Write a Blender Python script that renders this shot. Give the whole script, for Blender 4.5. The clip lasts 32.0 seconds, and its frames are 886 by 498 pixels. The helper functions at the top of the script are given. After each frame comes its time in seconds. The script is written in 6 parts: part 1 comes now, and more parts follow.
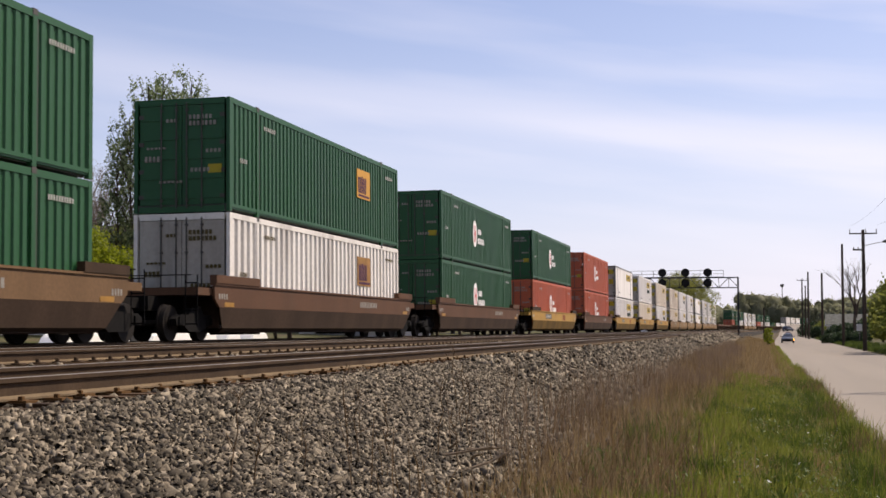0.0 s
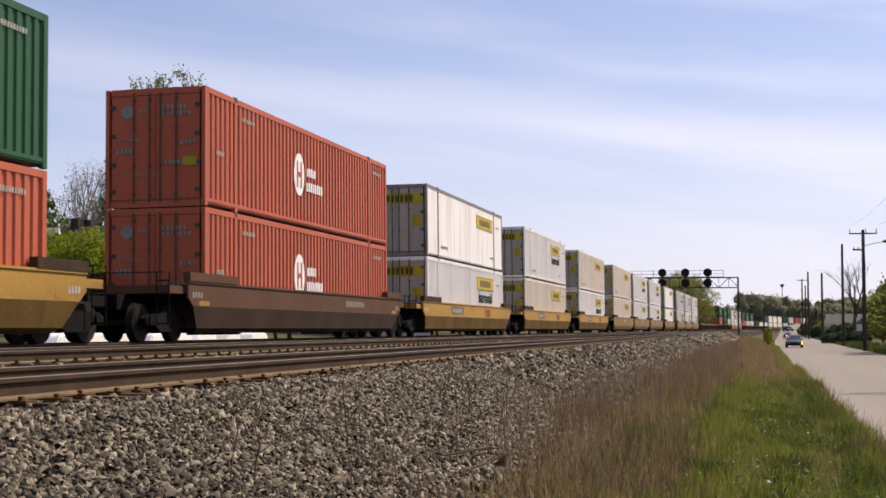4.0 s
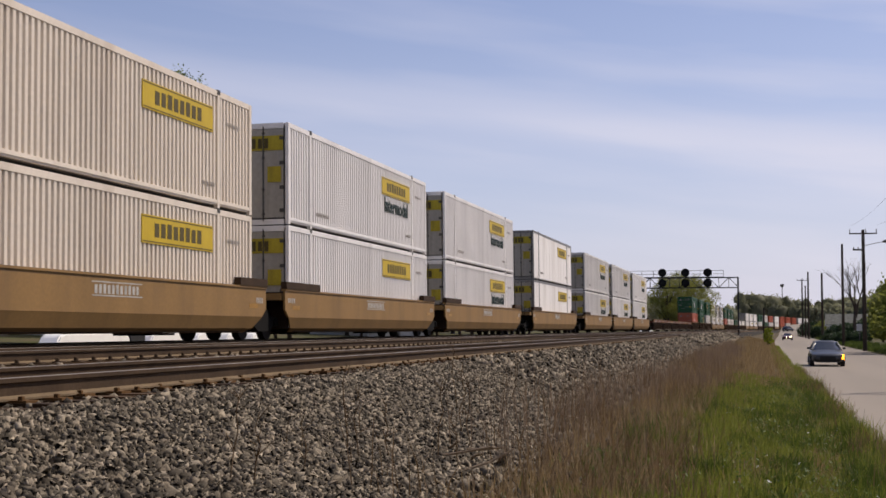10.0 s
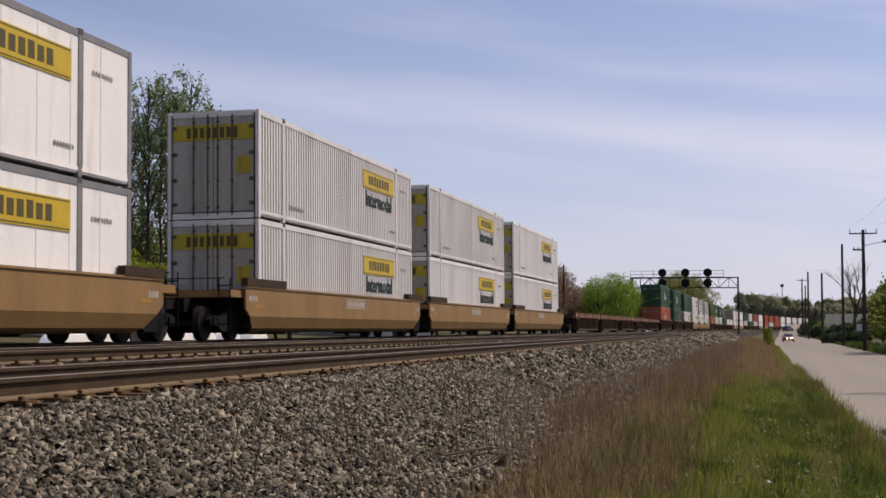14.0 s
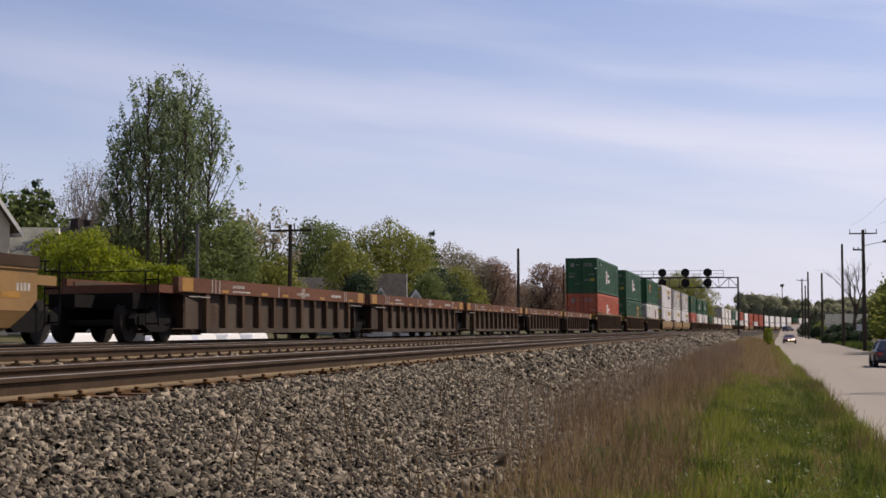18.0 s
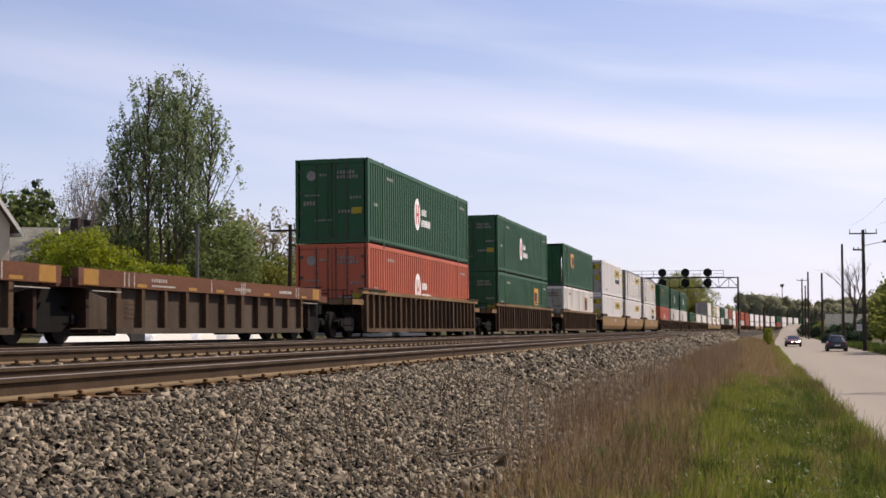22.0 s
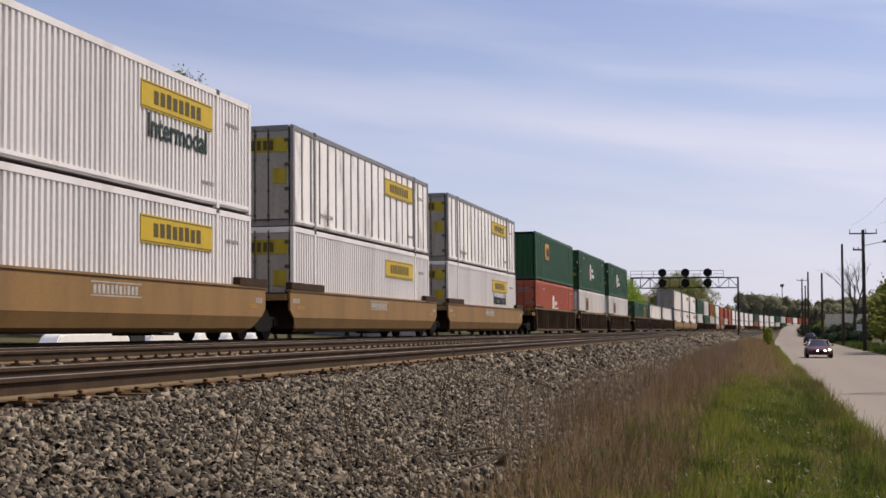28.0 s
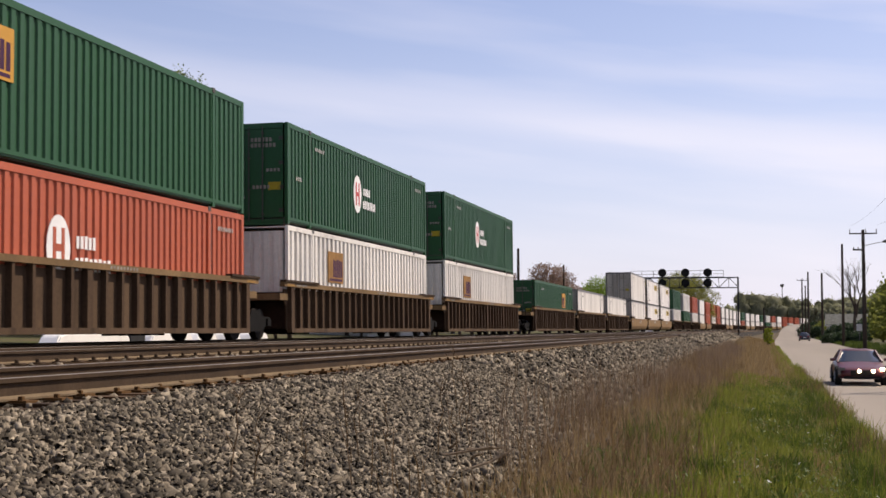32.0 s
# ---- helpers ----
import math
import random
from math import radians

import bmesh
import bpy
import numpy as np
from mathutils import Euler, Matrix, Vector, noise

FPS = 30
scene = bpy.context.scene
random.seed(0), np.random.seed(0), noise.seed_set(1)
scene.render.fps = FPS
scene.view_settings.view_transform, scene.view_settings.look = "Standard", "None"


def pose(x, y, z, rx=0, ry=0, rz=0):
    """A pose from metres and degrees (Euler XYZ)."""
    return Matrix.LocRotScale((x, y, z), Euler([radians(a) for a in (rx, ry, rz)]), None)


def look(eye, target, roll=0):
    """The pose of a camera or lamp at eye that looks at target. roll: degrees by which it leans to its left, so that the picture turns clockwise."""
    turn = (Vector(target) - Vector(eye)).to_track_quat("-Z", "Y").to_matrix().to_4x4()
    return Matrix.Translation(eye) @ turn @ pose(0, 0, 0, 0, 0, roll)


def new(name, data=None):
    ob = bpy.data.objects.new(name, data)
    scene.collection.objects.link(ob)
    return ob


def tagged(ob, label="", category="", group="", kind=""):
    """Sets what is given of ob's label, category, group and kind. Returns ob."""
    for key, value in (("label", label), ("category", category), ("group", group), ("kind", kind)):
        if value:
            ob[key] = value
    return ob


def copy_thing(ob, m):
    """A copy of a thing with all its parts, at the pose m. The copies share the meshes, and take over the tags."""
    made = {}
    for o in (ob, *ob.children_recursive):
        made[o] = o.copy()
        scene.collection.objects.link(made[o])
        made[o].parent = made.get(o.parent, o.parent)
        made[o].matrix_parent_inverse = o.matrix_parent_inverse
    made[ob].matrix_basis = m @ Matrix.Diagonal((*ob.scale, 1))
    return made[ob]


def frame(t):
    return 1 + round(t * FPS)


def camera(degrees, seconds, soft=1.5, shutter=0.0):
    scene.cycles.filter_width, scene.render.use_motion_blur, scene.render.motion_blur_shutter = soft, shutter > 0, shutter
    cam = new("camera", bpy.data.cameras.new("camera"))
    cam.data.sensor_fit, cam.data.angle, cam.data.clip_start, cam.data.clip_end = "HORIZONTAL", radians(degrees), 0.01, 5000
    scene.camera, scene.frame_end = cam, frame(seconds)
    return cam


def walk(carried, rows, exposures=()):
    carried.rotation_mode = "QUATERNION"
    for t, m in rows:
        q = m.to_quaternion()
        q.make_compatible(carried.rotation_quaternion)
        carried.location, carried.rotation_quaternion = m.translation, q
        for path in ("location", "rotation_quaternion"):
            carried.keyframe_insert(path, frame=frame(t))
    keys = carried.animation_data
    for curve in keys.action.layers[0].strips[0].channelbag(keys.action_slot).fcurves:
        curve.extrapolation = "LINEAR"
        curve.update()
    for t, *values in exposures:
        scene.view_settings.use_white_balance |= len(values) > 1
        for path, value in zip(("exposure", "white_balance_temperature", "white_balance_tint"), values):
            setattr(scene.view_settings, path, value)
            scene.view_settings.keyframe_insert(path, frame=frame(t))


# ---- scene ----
# The place: +y runs along the tracks, +x to the road, z up; the eye is at the origin.
cam = camera(36.62, 32.0, soft=1.6, shutter=0.08)
YAW, PITCH = 0.2265, 0.0598
AIM = (-math.sin(YAW) * math.cos(PITCH), math.cos(YAW) * math.cos(PITCH), math.sin(PITCH))
walk(cam, [(0.0, look((0, 0, 0), AIM)), (32.0, look((0, 0, 0), AIM))],
     exposures=[(t, e, k, 15) for t, e, k in ((0, 0.3, 6950), (2, 0.45, 7050), (3, 0.42, 6980), (6, 0.0, 6750), (14, -0.1, 6700), (17, 0.0, 6750), (19, 0.1, 6780), (20.5, 0.2, 6850), (22, 0.32, 6900), (23, 0.4, 6920), (25, 0.36, 6880), (28, 0.0, 6750), (29, -0.06, 6780), (30, 0.08, 6850), (31, 0.2, 6950), (32, 0.25, 6950))])

# ---------------------------------------------------------------- light
SUN_TO = Vector((0.46, 0.48, 0.75)).normalized()
world = bpy.data.worlds.new("sky")
scene.world = world
world.use_nodes = True
wn, wl = world.node_tree.nodes, world.node_tree.links
wn.clear()
w_out = wn.new("ShaderNodeOutputWorld")
w_bg = wn.new("ShaderNodeBackground")
w_sky = wn.new("ShaderNodeTexSky")
w_sky.sky_type = "NISHITA"
w_sky.sun_disc = False
w_sky.sun_elevation = math.asin(SUN_TO.z)
w_sky.sun_rotation = math.atan2(SUN_TO.x, SUN_TO.y)
w_sky.air_density, w_sky.dust_density, w_sky.ozone_density = 1.0, 0.6, 4.0
w_sky.altitude = 200.0


def w_node(kind, op=None, *vals):
    n_ = wn.new(kind)
    if op:
        n_.operation = op
    for i_, v_ in enumerate(vals):
        if isinstance(v_, (int, float)):
            n_.inputs[i_].default_value = v_
        elif v_ is not None:
            wl.new(v_, n_.inputs[i_])
    return n_


def w_math(op, *vals):
    return w_node("ShaderNodeMath", op, *vals).outputs[0]


def w_mixed(fac, a_, b_):
    n_ = wn.new("ShaderNodeMix")
    n_.data_type = "RGBA"
    for i_, v_ in ((0, fac), (6, a_), (7, b_)):
        if isinstance(v_, tuple):
            n_.inputs[i_].default_value = v_
        else:
            wl.new(v_, n_.inputs[i_])
    return n_.outputs[2]


w_co = wn.new("ShaderNodeTexCoord")
w_sep = wn.new("ShaderNodeSeparateXYZ")
wl.new(w_co.outputs["Generated"], w_sep.inputs[0])
X_, Y_, Z_ = w_sep.outputs
# haze: thick at the horizon, thicker on the sun's side
w_haze = w_math("MULTIPLY", w_math("POWER", w_math("SUBTRACT", 1.0, w_math("MAXIMUM", Z_, 0.0)), 5.5), w_math("MULTIPLY_ADD", w_math("ADD", w_math("MULTIPLY", X_, 0.84), w_math("MULTIPLY", Y_, 0.54)), 0.42, 0.63))
w_tint = wn.new("ShaderNodeMix")
w_tint.data_type, w_tint.blend_type = "RGBA", "MULTIPLY"
w_tint.inputs[0].default_value = 1.0
w_tint.inputs[7].default_value = (1.06, 0.975, 1.06, 1)
wl.new(w_sky.outputs["Color"], w_tint.inputs[6])
w_c1 = w_mixed(w_haze, w_tint.outputs[2], (6.75, 7.05, 8.7, 1))
# thin cirrus: long streaks that run down towards the sun's side, and one broad band
w_az = w_math("ARCTAN2", X_, Y_)
w_el = w_math("ADD", Z_, w_math("MULTIPLY", w_az, 0.115))
w_comb = wn.new("ShaderNodeCombineXYZ")
wl.new(w_math("MULTIPLY", w_az, 3.2), w_comb.inputs[0])
wl.new(w_math("MULTIPLY", w_el, 26.0), w_comb.inputs[1])
w_noise = wn.new("ShaderNodeTexNoise")
w_noise.inputs["Scale"].default_value, w_noise.inputs["Detail"].default_value, w_noise.inputs["Roughness"].default_value = 1.0, 4.0, 0.45
wl.new(w_comb.outputs[0], w_noise.inputs["Vector"])
w_st = wn.new("ShaderNodeMapRange")
w_st.inputs["From Min"].default_value, w_st.inputs["From Max"].default_value, w_st.inputs["To Max"].default_value = 0.42, 0.75, 0.55
wl.new(w_noise.outputs["Fac"], w_st.inputs["Value"])
w_off = w_math("DIVIDE", w_math("SUBTRACT", w_math("MULTIPLY_ADD", w_noise.outputs["Fac"], 0.03, w_el), 0.148), 0.017)
w_band = w_math("MULTIPLY", w_math("EXPONENT", w_math("MULTIPLY", w_math("MULTIPLY", w_off, w_off), -1.0)), 0.55)
w_cir = w_math("MINIMUM", w_math("MULTIPLY", w_math("ADD", w_st.outputs[0], w_band), w_math("MULTIPLY_ADD", w_az, 0.9, 0.75)), 0.85)
w_bg.inputs["Strength"].default_value = 0.1
wl.new(w_mixed(w_math("MAXIMUM", w_cir, 0.0), w_c1, (8.15, 8.2, 9.2, 1)), w_bg.inputs["Color"])
wl.new(w_bg.outputs["Background"], w_out.inputs["Surface"])
sun = new("sun", bpy.data.lights.new("sun", "SUN"))
sun.data.energy, sun.data.angle, sun.data.color = 5.0, radians(0.5), (1.0, 0.92, 0.80)
sun.matrix_world = look(SUN_TO * 50, (0, 0, 0))

# ---------------------------------------------------------------- helpers
MATS = {}


def mat(name, color, rough=0.8, metal=0.0, var=0.25, scale=3.0, fine=40.0, bump=0.2, bump_d=0.01, second=None, stain=0.0,
        stain_color=(0.12, 0.07, 0.04), streak=(1, 1, 1), rnd=0.0, emit=None, coat=0.0):
    """A painted or raw surface: base colour, a second tint in patches, fine grain, stains, and relief."""
    if name in MATS:
        return MATS[name]
    m = bpy.data.materials.new(name)
    m.use_nodes = True
    n, l = m.node_tree.nodes, m.node_tree.links
    b = n["Principled BSDF"]
    b.inputs["Roughness"].default_value, b.inputs["Metallic"].default_value = rough, metal
    b.inputs["Coat Weight"].default_value = coat
    b.inputs["Specular IOR Level"].default_value = 0.5 if rough < 0.45 else (0.3 if rough < 0.66 else 0.12)
    if emit:
        b.inputs["Emission Color"].default_value = (*emit[0], 1)
        b.inputs["Emission Strength"].default_value = emit[1]
    co = n.new("ShaderNodeTexCoord")
    mp = n.new("ShaderNodeMapping")
    mp.inputs["Scale"].default_value = streak
    l.new(co.outputs["Object"], mp.inputs["Vector"])
    big = n.new("ShaderNodeTexNoise")
    big.inputs["Scale"].default_value, big.inputs["Detail"].default_value = scale, 4.0
    small = n.new("ShaderNodeTexNoise")
    small.inputs["Scale"].default_value, small.inputs["Detail"].default_value = fine, 3.0
    l.new(mp.outputs["Vector"], big.inputs["Vector"])
    l.new(co.outputs["Object"], small.inputs["Vector"])
    mix = n.new("ShaderNodeMix")
    mix.data_type = "RGBA"
    second = second or tuple(c * (1 - var) for c in color)
    mix.inputs[6].default_value, mix.inputs[7].default_value = (*color, 1), (*second, 1)
    r1 = n.new("ShaderNodeMapRange")
    r1.inputs["From Min"].default_value, r1.inputs["From Max"].default_value = 0.35, 0.65
    l.new(big.outputs["Fac"], r1.inputs["Value"])
    l.new(r1.outputs["Result"], mix.inputs[0])
    hsv = n.new("ShaderNodeHueSaturation")
    l.new(mix.outputs[2], hsv.inputs["Color"])
    r2 = n.new("ShaderNodeMapRange")
    r2.inputs["To Min"].default_value, r2.inputs["To Max"].default_value = 1 - var, 1 + var
    l.new(small.outputs["Fac"], r2.inputs["Value"])
    val = r2.outputs["Result"]
    if rnd:
        oi = n.new("ShaderNodeObjectInfo")
        gi = n.new("ShaderNodeNewGeometry")
        ad = n.new("ShaderNodeMath")
        ad.operation = "ADD"
        l.new(oi.outputs["Random"], ad.inputs[0])
        l.new(gi.outputs["Random Per Island"], ad.inputs[1])
        fr = n.new("ShaderNodeMath")
        fr.operation = "FRACT"
        l.new(ad.outputs[0], fr.inputs[0])
        r3 = n.new("ShaderNodeMapRange")
        r3.inputs["To Min"].default_value, r3.inputs["To Max"].default_value = 1 - rnd, 1 + rnd * 1.7
        pw = n.new("ShaderNodeMath")
        pw.operation = "POWER"
        pw.inputs[1].default_value = 1.9
        l.new(fr.outputs[0], pw.inputs[0])
        l.new(pw.outputs[0], r3.inputs["Value"])
        mu = n.new("ShaderNodeMath")
        mu.operation = "MULTIPLY"
        l.new(val, mu.inputs[0])
        l.new(r3.outputs["Result"], mu.inputs[1])
        val = mu.outputs[0]
    l.new(val, hsv.inputs["Value"])
    last = hsv.outputs["Color"]
    if stain:
        sn = n.new("ShaderNodeTexNoise")
        sn.inputs["Scale"].default_value, sn.inputs["Detail"].default_value = scale * 2.3, 6.0
        l.new(mp.outputs["Vector"], sn.inputs["Vector"])
        r4 = n.new("ShaderNodeMapRange")
        r4.inputs["From Min"].default_value, r4.inputs["From Max"].default_value = 0.52, 0.72
        r4.inputs["To Max"].default_value = stain
        l.new(sn.outputs["Fac"], r4.inputs["Value"])
        m2 = n.new("ShaderNodeMix")
        m2.data_type = "RGBA"
        l.new(r4.outputs["Result"], m2.inputs[0])
        l.new(last, m2.inputs[6])
        m2.inputs[7].default_value = (*stain_color, 1)
        last = m2.outputs[2]
    l.new(last, b.inputs["Base Color"])
    if bump:
        bp = n.new("ShaderNodeBump")
        bp.inputs["Strength"].default_value, bp.inputs["Distance"].default_value = bump, bump_d
        l.new(small.outputs["Fac"], bp.inputs["Height"])
        l.new(bp.outputs["Normal"], b.inputs["Normal"])
    MATS[name] = m
    return m


def leafy(name, color, second, back=0.35):
    """Leaves: colour varied leaf by leaf, some light passing through."""
    m = bpy.data.materials.new(name)
    m.use_nodes = True
    n, l = m.node_tree.nodes, m.node_tree.links
    b = n["Principled BSDF"]
    b.inputs["Roughness"].default_value = 0.6
    b.inputs["Specular IOR Level"].default_value = 0.2
    gi = n.new("ShaderNodeNewGeometry")
    rp = n.new("ShaderNodeMix")
    rp.data_type = "RGBA"
    rp.inputs[6].default_value, rp.inputs[7].default_value = (*color, 1), (*second, 1)
    l.new(gi.outputs["Random Per Island"], rp.inputs[0])
    l.new(rp.outputs[2], b.inputs["Base Color"])
    tr = n.new("ShaderNodeBsdfTranslucent")
    l.new(rp.outputs[2], tr.inputs["Color"])
    ms = n.new("ShaderNodeMixShader")
    ms.inputs[0].default_value = back
    l.new(b.outputs["BSDF"], ms.inputs[1])
    l.new(tr.outputs["BSDF"], ms.inputs[2])
    l.new(ms.outputs["Shader"], n["Material Output"].inputs["Surface"])
    return m


def box(bm, x0, x1, y0, y1, z0, z1):
    v = [bm.verts.new(p) for p in ((x0, y0, z0), (x1, y0, z0), (x1, y1, z0), (x0, y1, z0), (x0, y0, z1), (x1, y0, z1), (x1, y1, z1), (x0, y1, z1))]
    for f in ((3, 2, 1, 0), (4, 5, 6, 7), (0, 1, 5, 4), (1, 2, 6, 5), (2, 3, 7, 6), (3, 0, 4, 7)):
        bm.faces.new([v[i] for i in f])
    return v


def extrude_profile(bm, pts, y0, y1):
    """A closed (x, z) profile drawn along y."""
    a = [bm.verts.new((x, y0, z)) for x, z in pts]
    b = [bm.verts.new((x, y1, z)) for x, z in pts]
    k = len(pts)
    for i in range(k):
        bm.faces.new((a[i], a[(i + 1) % k], b[(i + 1) % k], b[i]))
    bm.faces.new(a[::-1])
    bm.faces.new(b)


def slab(bm, pts, x0, x1):
    """A closed (y, z) outline with thickness along x."""
    a = [bm.verts.new((x0, y, z)) for y, z in pts]
    b = [bm.verts.new((x1, y, z)) for y, z in pts]
    k = len(pts)
    for i in range(k):
        bm.faces.new((a[i], a[(i + 1) % k], b[(i + 1) % k], b[i]))
    bm.faces.new(a[::-1])
    bm.faces.new(b)


def tube(bm, p, q, r0, r1=None, n=8):
    p, q = Vector(p), Vector(q)
    r1 = r0 if r1 is None else r1
    d = (q - p).normalized()
    u = d.orthogonal().normalized()
    w = d.cross(u)
    a, b = [], []
    for i in range(n):
        c, s = math.cos(2 * math.pi * i / n), math.sin(2 * math.pi * i / n)
        a.append(bm.verts.new(p + (u * c + w * s) * r0))
        b.append(bm.verts.new(q + (u * c + w * s) * r1))
    for i in range(n):
        bm.faces.new((a[i], a[(i + 1) % n], b[(i + 1) % n], b[i]))
    bm.faces.new(a[::-1])
    bm.faces.new(b)


def mesh_of(bm, name, material):
    bmesh.ops.recalc_face_normals(bm, faces=bm.faces)
    me = bpy.data.meshes.new(name)
    bm.to_mesh(me)
    bm.free()
    me.materials.append(material)
    return me


def part(name, bm, material, parent, label=""):
    ob = new(name, bm if isinstance(bm, bpy.types.Mesh) else mesh_of(bm, name, material))
    ob.parent = parent
    if label:
        tagged(ob, label)
    if name.endswith("_mark") or name.endswith("_lettering"):
        tagged(ob, kind="stuff")
    return ob


def boxes(name, material, parent, *dims, label=""):
    bm = bmesh.new()
    for d in dims:
        box(bm, *d)
    return part(name, bm, material, parent, label)


def raw_mesh(name, verts, faces, material):
    """A mesh from numpy arrays: verts (n, 3), faces (m, k), all faces with k corners."""
    me = bpy.data.meshes.new(name)
    k = faces.shape[1]
    me.vertices.add(len(verts))
    me.vertices.foreach_set("co", np.ascontiguousarray(verts, dtype=np.float32).ravel())
    me.loops.add(faces.size)
    me.loops.foreach_set("vertex_index", np.ascontiguousarray(faces, dtype=np.int32).ravel())
    me.polygons.add(len(faces))
    me.polygons.foreach_set("loop_start", np.arange(0, faces.size, k, dtype=np.int32))
    me.update(calc_edges=True)
    me.materials.append(material)
    return me


def words(name, text, size, material, parent, m, width=0.0, label=""):
    """Lettering as a thin mesh, lying in its own xy plane, placed by m."""
    cu = bpy.data.curves.new(name, "FONT")
    cu.body, cu.size, cu.align_x, cu.align_y, cu.extrude, cu.resolution_u = text, size, "CENTER", "CENTER", 0.006, 2
    cu.offset = size * 0.02
    tmp = bpy.data.objects.new(name, cu)
    me = bpy.data.meshes.new_from_object(tmp)
    bpy.data.objects.remove(tmp)
    me.materials.clear()
    me.materials.append(material)
    me.transform(m)
    return part(name, me, material, parent, label)


# ---------------------------------------------------------------- the line of the tracks, and the train's run
RAIL_Z, TRAIN_X = -0.29, -13.98


def bend(y):
    return 3.8e-5 * y * abs(y) if y > 0 else 0.0


def far_bend(y):
    return bend(y) + 1.8e-4 * max(0.0, y - 420.0) ** 2


def heading(y):
    """Degrees by which the line turns at y."""
    return -math.degrees(math.atan((far_bend(y + 4) - far_bend(y - 4)) / 8))


def run(t):
    """Metres that the train has gone by t."""
    return 18.017 * t - 0.03898 * t * t


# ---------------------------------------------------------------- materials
# Bed under the loose stones: near black, the gaps' shade put into its colour.
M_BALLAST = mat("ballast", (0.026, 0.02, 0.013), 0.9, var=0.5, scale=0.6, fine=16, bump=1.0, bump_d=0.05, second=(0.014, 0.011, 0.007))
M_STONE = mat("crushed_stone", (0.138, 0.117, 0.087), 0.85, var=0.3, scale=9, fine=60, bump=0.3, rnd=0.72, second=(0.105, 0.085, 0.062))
M_DIRT = mat("dirt", (0.08, 0.058, 0.033), 0.95, var=0.4, scale=0.35, fine=6, bump=0.8, bump_d=0.05, second=(0.07, 0.055, 0.03))
M_ROAD = mat("road", (0.24, 0.208, 0.172), 0.85, var=0.12, scale=0.12, fine=25, bump=0.15, second=(0.205, 0.178, 0.148), streak=(2.0, 0.1, 1))
M_TIE = mat("old_tie", (0.06, 0.036, 0.02), 0.9, var=0.4, scale=2, fine=30, bump=0.6, streak=(0.4, 6, 6), rnd=0.4)
M_RAILSIDE = mat("rusty_rail", (0.06, 0.038, 0.022), 0.8, var=0.3, scale=2, fine=30, bump=0.3)
M_RAILTOP = mat("worn_rail_head", (0.2, 0.17, 0.14), 0.5, 0.5, var=0.15, scale=2, fine=20, bump=0.05)
M_PLATE = mat("rusty_plate", (0.12, 0.062, 0.022), 0.85, var=0.3, scale=4, fine=30, bump=0.3)
M_PLATEDARK = mat("dark_plate", (0.045, 0.027, 0.014), 0.85, var=0.3, scale=4, fine=30, bump=0.3)
M_WHEEL = mat("wheel_steel", (0.018, 0.014, 0.011), 0.7, 0.0, var=0.3, scale=3, fine=20)
M_TRUCK = mat("grimy_casting", (0.006, 0.005, 0.0045), 0.9, 0.0, var=0.4, scale=3, fine=20)
M_YELLOW = mat("well_yellow", (0.36, 0.2, 0.032), 0.6, var=0.22, scale=0.8, fine=14, bump=0.1, stain=0.75, stain_color=(0.22, 0.09, 0.025), streak=(1, 0.5, 1.2))
M_BROWN = mat("well_brown", (0.235, 0.132, 0.042), 0.65, var=0.2, scale=0.6, fine=14, bump=0.1, stain=0.4, stain_color=(0.13, 0.075, 0.032), streak=(1, 1, 0.25))
M_MAROON = mat("well_maroon", (0.1, 0.05, 0.028), 0.7, var=0.2, scale=0.6, fine=14, bump=0.1, stain=0.4, stain_color=(0.08, 0.05, 0.03), streak=(1, 1, 0.25))
M_RUST = mat("well_rust", (0.1, 0.062, 0.036), 0.85, var=0.3, scale=0.9, fine=12, bump=0.2, stain=0.85, stain_color=(0.03, 0.018, 0.012), streak=(1, 1, 0.18))
M_RUSTRED = mat("well_rust_red", (0.12, 0.052, 0.03), 0.8, var=0.3, scale=0.8, fine=12, bump=0.2, stain=0.35, stain_color=(0.16, 0.10, 0.075), streak=(1, 0.3, 1))
M_GREEN = mat("container_green", (0.010, 0.07, 0.02), 0.5, var=0.15, scale=0.5, fine=10, bump=0.05, second=(0.013, 0.07, 0.025), stain=0.25, stain_color=(0.022, 0.055, 0.03), streak=(1, 1, 0.2))
M_RED = mat("container_red", (0.43, 0.098, 0.045), 0.55, var=0.15, scale=0.5, fine=10, bump=0.05, stain=0.35, stain_color=(0.36, 0.10, 0.06), streak=(1, 1, 0.2))
M_WHITE = mat("container_white", (0.77, 0.735, 0.695), 0.5, var=0.08, scale=0.6, fine=10, bump=0.05, stain=0.5, stain_color=(0.4, 0.34, 0.27), streak=(1, 1, 0.15))
M_GRIMY = mat("container_white_streaked", (0.77, 0.74, 0.7), 0.55, var=0.1, scale=0.9, fine=10, bump=0.06, stain=0.85, stain_color=(0.3, 0.27, 0.24), streak=(1, 1, 0.3))
M_SILVER = mat("container_silver", (0.71, 0.68, 0.65), 0.45, 0.0, var=0.08, scale=0.6, fine=10, bump=0.04, stain=0.35, stain_color=(0.38, 0.35, 0.32), streak=(1, 1, 0.12))
M_GREY = mat("container_dirty_white", (0.7, 0.665, 0.61), 0.6, var=0.15, scale=0.6, fine=10, bump=0.05, stain=0.5, stain_color=(0.25, 0.21, 0.18), streak=(1, 1, 0.15))
